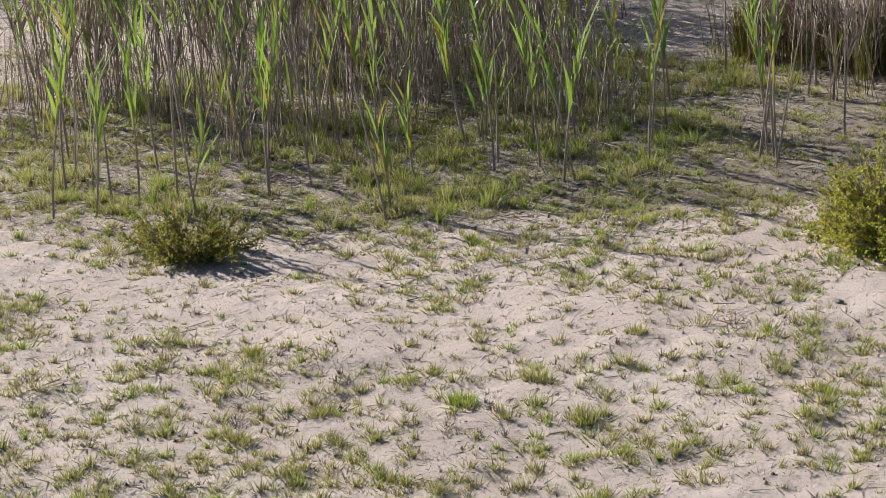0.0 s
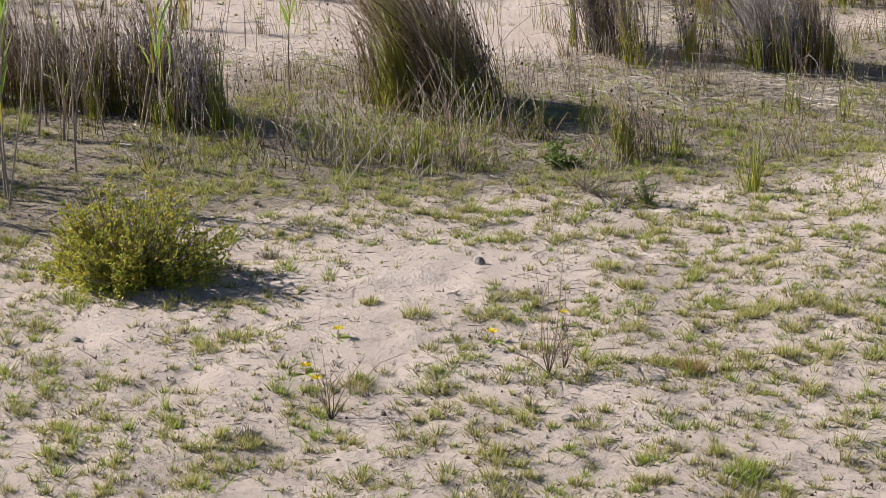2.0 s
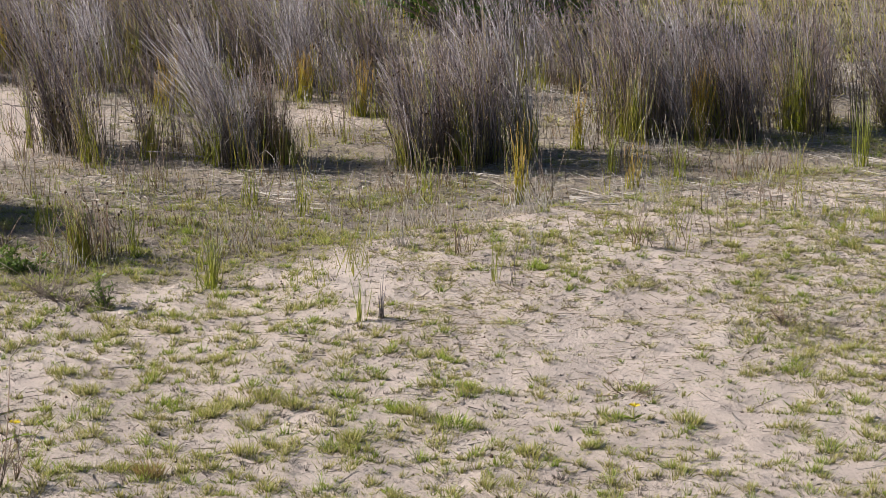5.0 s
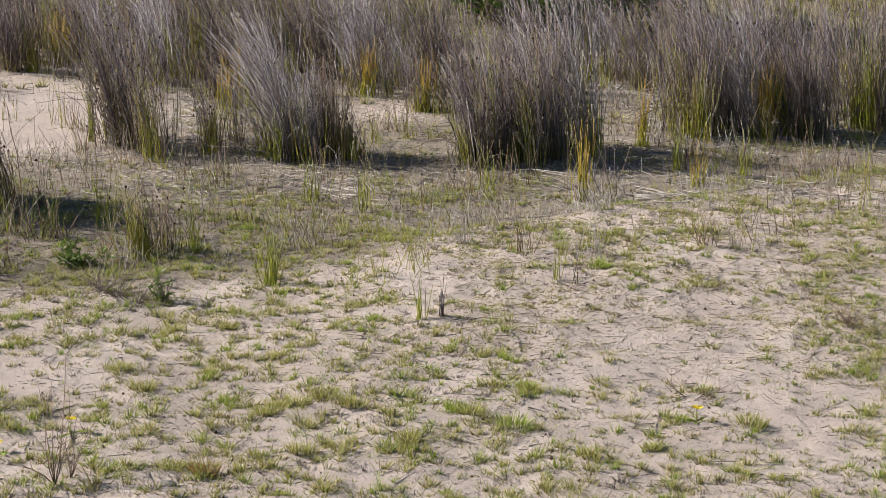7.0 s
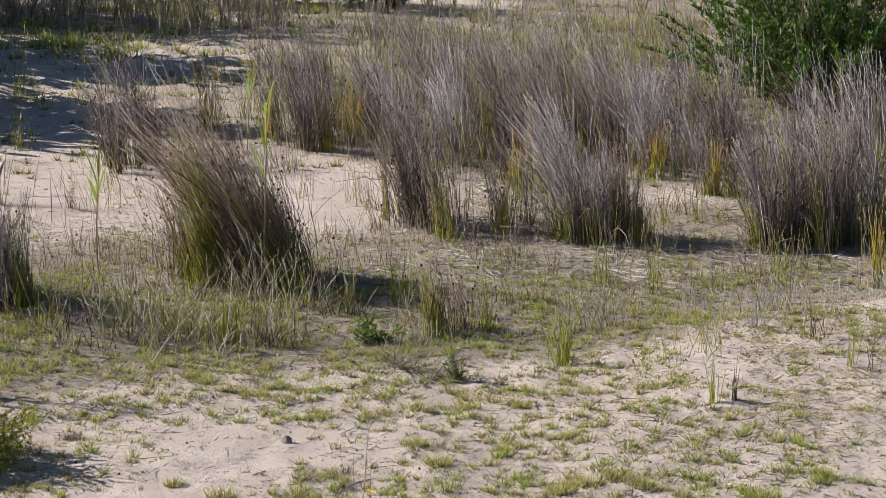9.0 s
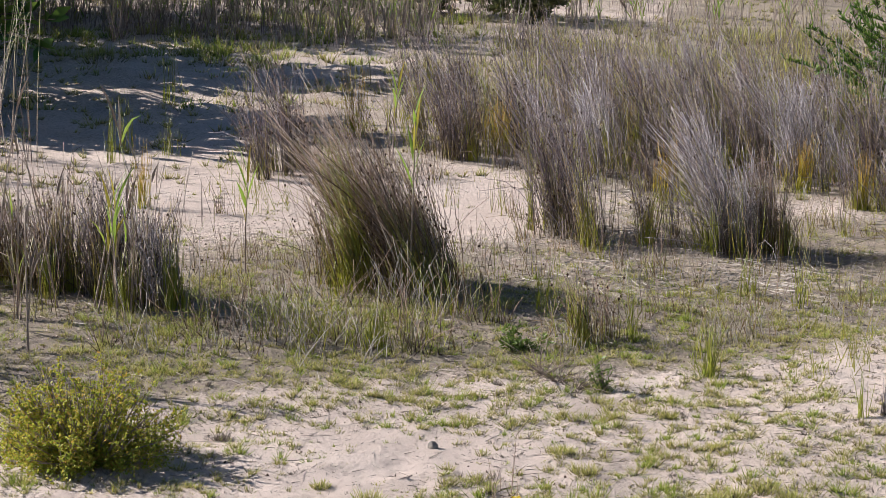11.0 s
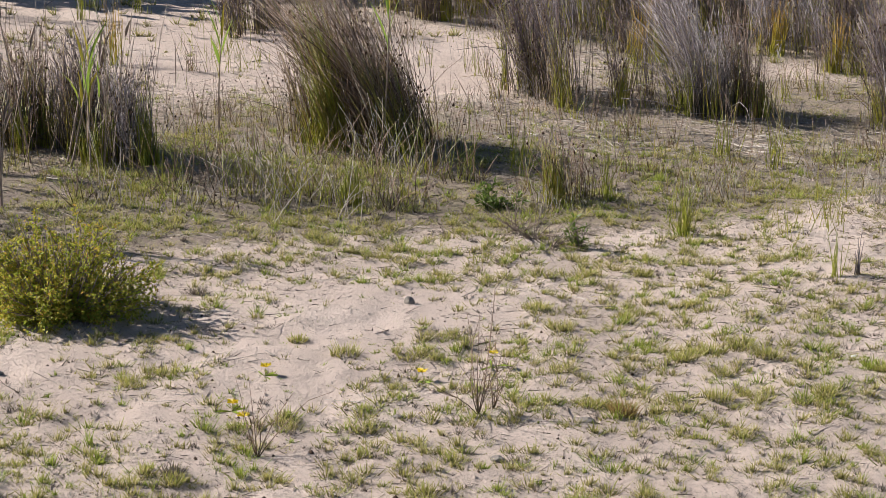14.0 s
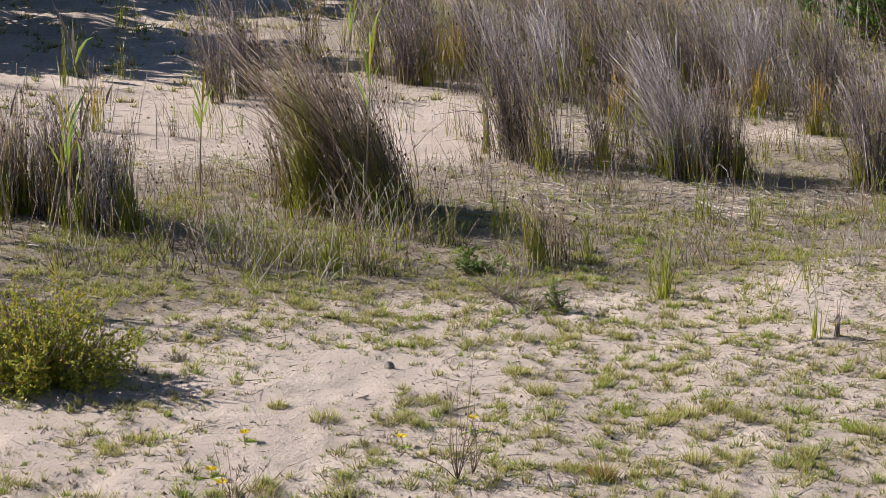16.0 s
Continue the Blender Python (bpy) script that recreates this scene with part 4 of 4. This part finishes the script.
def daisy(x, y, tall, label):
    ob = thing("yellow_daisy", x, y, label, "flower", "yellow daisies")
    lean = RNG.normal(0, 0.12, (1, 3)) * (1, 1, 0)
    p = paths(np.array([[0, 0, -0.01]]), unit(lean + (0, 0, 1)), np.array([tall]), RNG.normal(0, 0.08, (1, 3)), 5)
    part("stem", tubes("stem", p, [0.0016], [0.0012], RUSH_GREEN, 5), ob)
    top = p[0, -1]
    head = part("flower_head", beads("flower_head", top[None], [0.009], PETAL, 0.7), ob, "bright yellow flower head")
    k = 22
    a = np.arange(k) * 2 * np.pi / k
    way = np.stack([np.cos(a), np.sin(a), spread(0.15, 0.5, k)], -1)
    q = paths(np.repeat(top[None], k, 0), unit(way), spread(0.020, 0.027, k), np.zeros((k, 3)), 3)
    for m in range(k):
        part("petal", blades("petal", q[m : m + 1], 0.007, PETAL, [(0, 0.5), (0.7, 1), (1, 0.7)], 0.1), head)
    n = 8
    a = spread(0, 2 * np.pi, n)
    q = paths(np.zeros((n, 3)), unit(np.stack([np.cos(a), np.sin(a), spread(0.1, 0.4, n)], -1)), spread(0.04, 0.08, n), np.stack([0 * a, 0 * a, np.full(n, -0.15)], -1), 4)
    for m in range(n):
        part("leaf", blades("leaf", q[m : m + 1], 0.012, BRIGHT_GRASS, [(0, 0.3), (0.6, 1), (1, 0.1)]), ob)


for x, y, tall in ((-1.85, 7.80, 0.05), (-1.88, 7.38, 0.05), (-1.80, 7.25, 0.05), (-0.97, 8.14, 0.07), (-1.22, 7.93, 0.05), (1.60, 8.40, 0.06)):
    daisy(x, y, tall, "small yellow daisy flower on a thin stem")


# ---- stones and small finds ----
def stone(x, y, a, b, c, label, mat=STONE, name="stone"):
    bm = bmesh.new()
    bmesh.ops.create_icosphere(bm, subdivisions=3, radius=1)
    off = Vector((x * 3.1, y * 1.7, a * 50))
    for v in bm.verts:
        v.co *= 1 + 0.28 * noise.noise(v.co * 1.3 + off) + 0.08 * noise.noise(v.co * 4 + off)
        v.co = Vector((v.co.x * a, v.co.y * b, v.co.z * c))
        if v.co.z < -0.35 * c:
            v.co.z = -0.35 * c
    me = bpy.data.meshes.new(name)
    bm.to_mesh(me)
    bm.free()
    me.materials.append(mat)
    ob = tagged(new(name, me), label, "stone", "loose stones")
    ob.location = (x, y, float(height_at(x, y)) + 0.22 * c)


stone(-1.45, 8.98, 0.026, 0.022, 0.026, "small grey rounded stone on sand")
stone(-0.53, 7.55, 0.032, 0.026, 0.022, "small grey-brown stone beside a grass tuft")
stone(-0.82, 7.10, 0.028, 0.02, 0.015, "flat grey-brown stone on sand")
stone(-1.25, 7.45, 0.018, 0.015, 0.012, "small dark pebble on sand")
stone(-0.50, 8.42, 0.012, 0.009, 0.008, "small whitish shell fragment on sand", WHITE, "shell")
stone(0.52, 8.62, 0.012, 0.01, 0.007, "small whitish shell fragment on sand", WHITE, "shell")
stone(-2.9, 7.62, 0.02, 0.016, 0.012, "small dark pebble on sand")
stake = thing("wooden_stake", -4.15, 20.6, "short bleached white wooden stake in sand", "stake")
part("post", tubes("post", paths(np.array([[0, 0, -0.03]]), unit(np.array([[0.05, 0, 1.0]])), np.array([0.13]), np.zeros((1, 3)), 4), [0.017], [0.013], WHITE, 8), stake)


# ---- single tufts that stand out ----
RUST = plant("rusty_grass", [(0.22, 0.15, 0.07), (0.16, 0.10, 0.05)], [(0.50, 0.36, 0.13), (0.42, 0.24, 0.09), (0.46, 0.42, 0.12)], 0.35)
KINDS = {"g": (GRASS, "dense yellow-green grass tuft on sand", 0.07, 0.085), "b": (BRIGHT_GRASS, "lush bright green grass tuft on sand", 0.085, 0.09), "r": (RUST, "rust-tipped grass tuft on sand", 0.06, 0.11), "d": (STRAW, "dry greyish grass tuft on sand", 0.05, 0.07)}


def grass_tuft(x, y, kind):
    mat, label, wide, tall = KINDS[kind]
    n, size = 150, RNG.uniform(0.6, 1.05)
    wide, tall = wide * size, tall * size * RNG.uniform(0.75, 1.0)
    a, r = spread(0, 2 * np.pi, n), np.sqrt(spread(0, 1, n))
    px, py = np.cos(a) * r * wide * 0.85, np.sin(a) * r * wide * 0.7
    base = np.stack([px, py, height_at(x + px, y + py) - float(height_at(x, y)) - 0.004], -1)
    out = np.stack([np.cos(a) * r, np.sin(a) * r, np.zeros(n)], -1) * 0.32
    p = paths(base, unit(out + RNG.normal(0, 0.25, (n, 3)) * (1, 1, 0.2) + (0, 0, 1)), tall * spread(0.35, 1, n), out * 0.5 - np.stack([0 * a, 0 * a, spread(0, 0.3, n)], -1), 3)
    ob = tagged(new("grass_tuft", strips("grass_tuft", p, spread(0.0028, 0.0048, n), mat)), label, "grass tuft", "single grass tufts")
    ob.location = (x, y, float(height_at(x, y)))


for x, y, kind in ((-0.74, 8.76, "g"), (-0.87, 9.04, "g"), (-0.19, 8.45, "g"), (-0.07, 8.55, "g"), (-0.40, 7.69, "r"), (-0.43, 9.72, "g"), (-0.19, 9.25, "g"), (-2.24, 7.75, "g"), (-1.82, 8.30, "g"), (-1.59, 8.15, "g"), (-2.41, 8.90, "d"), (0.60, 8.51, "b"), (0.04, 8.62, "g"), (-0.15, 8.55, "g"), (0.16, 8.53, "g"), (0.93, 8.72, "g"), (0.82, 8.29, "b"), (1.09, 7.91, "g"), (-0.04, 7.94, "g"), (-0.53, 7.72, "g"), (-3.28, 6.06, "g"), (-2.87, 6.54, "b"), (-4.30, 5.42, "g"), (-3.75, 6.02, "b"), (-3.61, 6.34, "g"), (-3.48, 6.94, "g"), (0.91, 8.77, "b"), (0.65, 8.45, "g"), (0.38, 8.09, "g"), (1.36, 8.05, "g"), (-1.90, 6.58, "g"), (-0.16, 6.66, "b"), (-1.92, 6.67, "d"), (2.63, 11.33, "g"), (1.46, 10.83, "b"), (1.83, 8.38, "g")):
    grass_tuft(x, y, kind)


# ---- short grass and litter ----
def tufts(name, n, near, far, mats, label, size=(0.035, 0.085), count=(9, 24), wide=(0.0022, 0.0042), power=1.4, keep=None, splay=0.75, rings=3, radius=0.02):
    x, y = fan(n * 6, near, far)
    d = lushness(x, y) if keep is None else keep(x, y)
    ok = RNG.random(len(x)) < d**power
    x, y, d = x[ok][:n], y[ok][:n], d[ok][:n]
    n = len(x)
    scale = spread(0.6, 1.15, n) * (0.7 + 0.5 * d)
    each = (spread(*count, n) * scale).astype(int) + 4
    which = np.repeat(np.arange(n), each)
    k = len(which)
    a, r = spread(0, 2 * np.pi, k), np.abs(RNG.normal(0, 1, k))
    px, py = x[which] + np.cos(a) * r * radius * scale[which], y[which] + np.sin(a) * r * radius * scale[which]
    out = np.stack([np.cos(a) * r, np.sin(a) * r, np.zeros(k)], -1) * 0.5 * splay
    way = unit(out + RNG.normal(0, 0.25, (k, 3)) * (1, 1, 0.3) + (0, 0, 1))
    p = paths(on_ground(px, py), way, spread(*size, k) * scale[which], out * 0.5 - np.stack([0 * a, 0 * a, spread(0, 0.3, k)], -1), rings)
    ob = None
    kind = RNG.random(n)[which]
    edges = np.linspace(0, 1, len(mats) + 1)
    for lo, hi, (mat, mark) in zip(edges, edges[1:], mats):
        m = (kind >= lo) & (kind < hi)
        me = strips(mark, p[m], spread(*wide, m.sum()), mat)
        if ob is None:
            ob = tagged(new(name, me), label, "grass", kind="stuff")
        else:
            part(mark, me, ob)


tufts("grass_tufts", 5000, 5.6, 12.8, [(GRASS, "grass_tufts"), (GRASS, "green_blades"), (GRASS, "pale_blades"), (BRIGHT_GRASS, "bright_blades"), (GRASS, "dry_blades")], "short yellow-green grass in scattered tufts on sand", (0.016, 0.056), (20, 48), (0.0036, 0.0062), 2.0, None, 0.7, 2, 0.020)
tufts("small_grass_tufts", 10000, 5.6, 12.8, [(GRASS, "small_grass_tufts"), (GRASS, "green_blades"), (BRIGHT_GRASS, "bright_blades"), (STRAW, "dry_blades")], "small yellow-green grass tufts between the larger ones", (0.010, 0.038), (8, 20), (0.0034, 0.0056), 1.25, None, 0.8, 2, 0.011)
tufts("mound_mats", 2600, 9.0, 14.0, [(GRASS, "mound_mats"), (RUNNER, "dry_mats"), (GRASS, "pale_mats")], "small flat olive mats of grass on the sand mound", (0.008, 0.028), (14, 40), (0.0030, 0.0050), 1.0, lambda x, y: smooth(x, 0.1, 0.9) * smooth(y, 8.8, 9.8) * smooth(11.3 + 0.62 * x - y, -0.1, 0.3) * (0.3 + 0.7 * smooth(fractal(x, y, 0.3, 57, 2), 0.4, 0.6)), 1.7, 2, 0.028)
tufts("grass_seedlings", 3000, 5.6, 12.5, [(GRASS, "grass_seedlings"), (STRAW, "dry_seedlings")], "tiny scattered grass seedlings on sand", (0.008, 0.026), (5, 11), (0.0018, 0.003), 1.0, lambda x, y: 0.35 + 0.65 * lushness(x, y), 1.2, 2)
tufts("dead_grass", 3000, 5.6, 14.5, [(STRAW, "dead_grass"), (PALE_STRAW, "pale_dead_grass")], "dead straw-coloured grass among the tufts", (0.012, 0.036), (7, 14), (0.0018, 0.003), 1.6, None, 2.0, 2)
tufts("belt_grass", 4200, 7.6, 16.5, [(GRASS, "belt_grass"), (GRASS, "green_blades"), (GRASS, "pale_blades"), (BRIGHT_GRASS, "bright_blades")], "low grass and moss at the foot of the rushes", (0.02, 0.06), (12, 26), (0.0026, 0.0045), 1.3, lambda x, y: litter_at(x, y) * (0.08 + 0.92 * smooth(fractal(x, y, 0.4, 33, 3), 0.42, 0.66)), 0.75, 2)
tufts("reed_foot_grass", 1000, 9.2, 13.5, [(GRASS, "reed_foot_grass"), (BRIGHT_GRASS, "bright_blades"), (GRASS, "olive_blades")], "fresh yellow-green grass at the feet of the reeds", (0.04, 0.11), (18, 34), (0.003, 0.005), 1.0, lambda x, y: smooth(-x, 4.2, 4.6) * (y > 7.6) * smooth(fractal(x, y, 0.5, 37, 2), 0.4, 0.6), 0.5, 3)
tufts("shade_grass", 900, 17, 30, [(BRIGHT_GRASS, "shade_grass"), (GRASS, "olive_blades")], "rank green grass in the shade at the back", (0.06, 0.20), (14, 26), (0.010, 0.016), 1.0, lambda x, y: smooth(-x, 3.4, 4.4) * (0.25 * smooth(y, 16.5, 18) + 0.75 * smooth(y, 22.6, 23.8)) * (0.2 + 0.8 * smooth(fractal(x, y, 1.1, 39, 2), 0.42, 0.6)), 0.6, 2, 0.09)
tufts("back_grass", 1500, 18, 29, [(GRASS, "back_grass"), (STRAW, "dry_blades"), (GRASS, "olive_blades")], "rough olive grass between the rushes at the back", (0.08, 0.26), (14, 24), (0.009, 0.015), 1.0, lambda x, y: smooth(x, -3.6, -2.6) * smooth(y, 18.5, 20.0) * (0.15 + 0.85 * smooth(fractal(x, y, 1.2, 36, 3), 0.40, 0.58)), 0.7, 2, 0.09)
tufts("far_grass", 3600, 15, 36, [(GRASS, "far_grass")], "thin grass on the sand at the back", (0.03, 0.10), (8, 14), (0.008, 0.013), 1.2, lambda x, y: smooth(fractal(x, y, 1.6, 35, 3), 0.36, 0.62), 0.75, 2)


def straws(name, n, near, far, size, wide, keep, label, mat=None, rings=3):
    x, y = fan(n * 5, near, far)
    ok = RNG.random(len(x)) < keep(x, y)
    x, y = x[ok][:n], y[ok][:n]
    n = len(x)
    a = spread(0, 2 * np.pi, n)
    way = np.stack([np.cos(a), np.sin(a), spread(0.0, 0.22, n)], -1)
    base = on_ground(x, y) + (0, 0, 0.006)
    p = paths(base, unit(way), spread(*size, n), RNG.normal(0, 0.15, (n, 3)) * (1, 1, 0.2) - (0, 0, 0.1), rings)
    p[..., 2] = np.maximum(p[..., 2], height_at(p[..., 0], p[..., 1]) + 0.002)
    tagged(new(name, tubes(name, p, spread(*wide, n), wide[0] * 0.6, mat or STRAW)), label, "litter", kind="stuff")


straws("straw_litter", 5500, 7.6, 17.5, (0.04, 0.18), (0.0014, 0.003), lambda x, y: litter_at(x, y), "dead grey and tan grass stems lying on the ground", PALE_STRAW, 2)
straws("dark_straw_litter", 5000, 7.6, 17.5, (0.04, 0.16), (0.0014, 0.003), lambda x, y: litter_at(x, y), "dark brown dead stems lying on the ground", None, 2)
straws("reed_litter", 1500, 8.5, 13.5, (0.06, 0.3), (0.0016, 0.0035), lambda x, y: smooth(-x, 3.8, 4.6) * smooth(y, 7.4, 8.2), "fallen pale reed stalks and leaves under the reeds", PALE_STRAW)
straws("thatch", 8000, 12.5, 21.5, (0.08, 0.28), (0.002, 0.004), lambda x, y: smooth(x, -1.8, -0.8) * smooth(fractal(x, y, 0.9, 44, 3), 0.35, 0.6), "grey dead rush stems lying between the tussocks", PALE_STRAW, 2)
straws("twig_litter", 11000, 5.6, 12.5, (0.012, 0.060), (0.0010, 0.0024), lambda x, y: 0.2 + 0.6 * lushness(x, y), "small dry twigs lying on the sand", None, 2)
straws("grass_runners", 4500, 8.6, 14.0, (0.02, 0.10), (0.0010, 0.0020), lambda x, y: smooth(x, 0.2, 0.9) * smooth(y, 8.6, 9.6) * smooth(11.3 + 0.62 * x - y, -0.1, 0.3), "thin brown grass runners creeping over the sand mound", RUNNER)
straws("dark_reed_litter", 1300, 8.0, 13.0, (0.05, 0.22), (0.0018, 0.004), lambda x, y: smooth(-x, 3.6, 4.4) * smooth(y, 7.4, 8.4) * smooth(fractal(x, y, 0.35, 45, 2), 0.42, 0.6), "dark dead reed stalks lying under the reeds")


def crumbs(name, n, near, far, size, mat, keep, label):
    x, y = fan(n * 5, near, far)
    ok = RNG.random(len(x)) < keep(x, y)
    p = on_ground(x[ok][:n], y[ok][:n]) + (0, 0, size[0] * 0.6)
    n = len(p)
    corners = np.array([(1, 0, -0.6), (0, 1, -0.6), (-1, 0, -0.6), (0, -1, -0.6), (0, 0, 0.7)], float)
    size = (size[0] + (size[1] - size[0]) * RNG.random(n) ** 3)[:, None, None]
    verts = p[:, None] + corners[None] * size * spread(0.6, 1.3, (n, 5, 1)) + RNG.normal(0, 0.25, (n, 5, 3)) * size
    faces = (np.arange(n) * 5)[:, None, None] + np.array([(0, 1, 4), (1, 2, 4), (2, 3, 4), (3, 0, 4)])[None]
    tagged(new(name, mesh_of(name, verts.reshape(-1, 3), [faces.reshape(-1, 3)], spread(0, 1, n * 5), mat)), label, "litter", kind="stuff")


# Besides soil and bark, these dark bits stand in for shadows next to tufts.
crumbs("dark_crumbs", 21000, 5.6, 14.5, (0.003, 0.015), SEED, lambda x, y: 0.04 + 0.96 * np.maximum(lushness(x, y) ** 2, litter_at(x, y)), "dark crumbs of soil and bark, also painted shade beside tufts")
crumbs("shell_grit", 900, 5.6, 12.0, (0.002, 0.006), WHITE, lambda x, y: 0.5 + 0 * x, "tiny whitish bits of shell on the sand")
crumbs("sand_clods", 9000, 5.6, 12.5, (0.004, 0.017), SAND, lambda x, y: 0.4 + 0.4 * lushness(x, y), "small crumbling clods of sand")
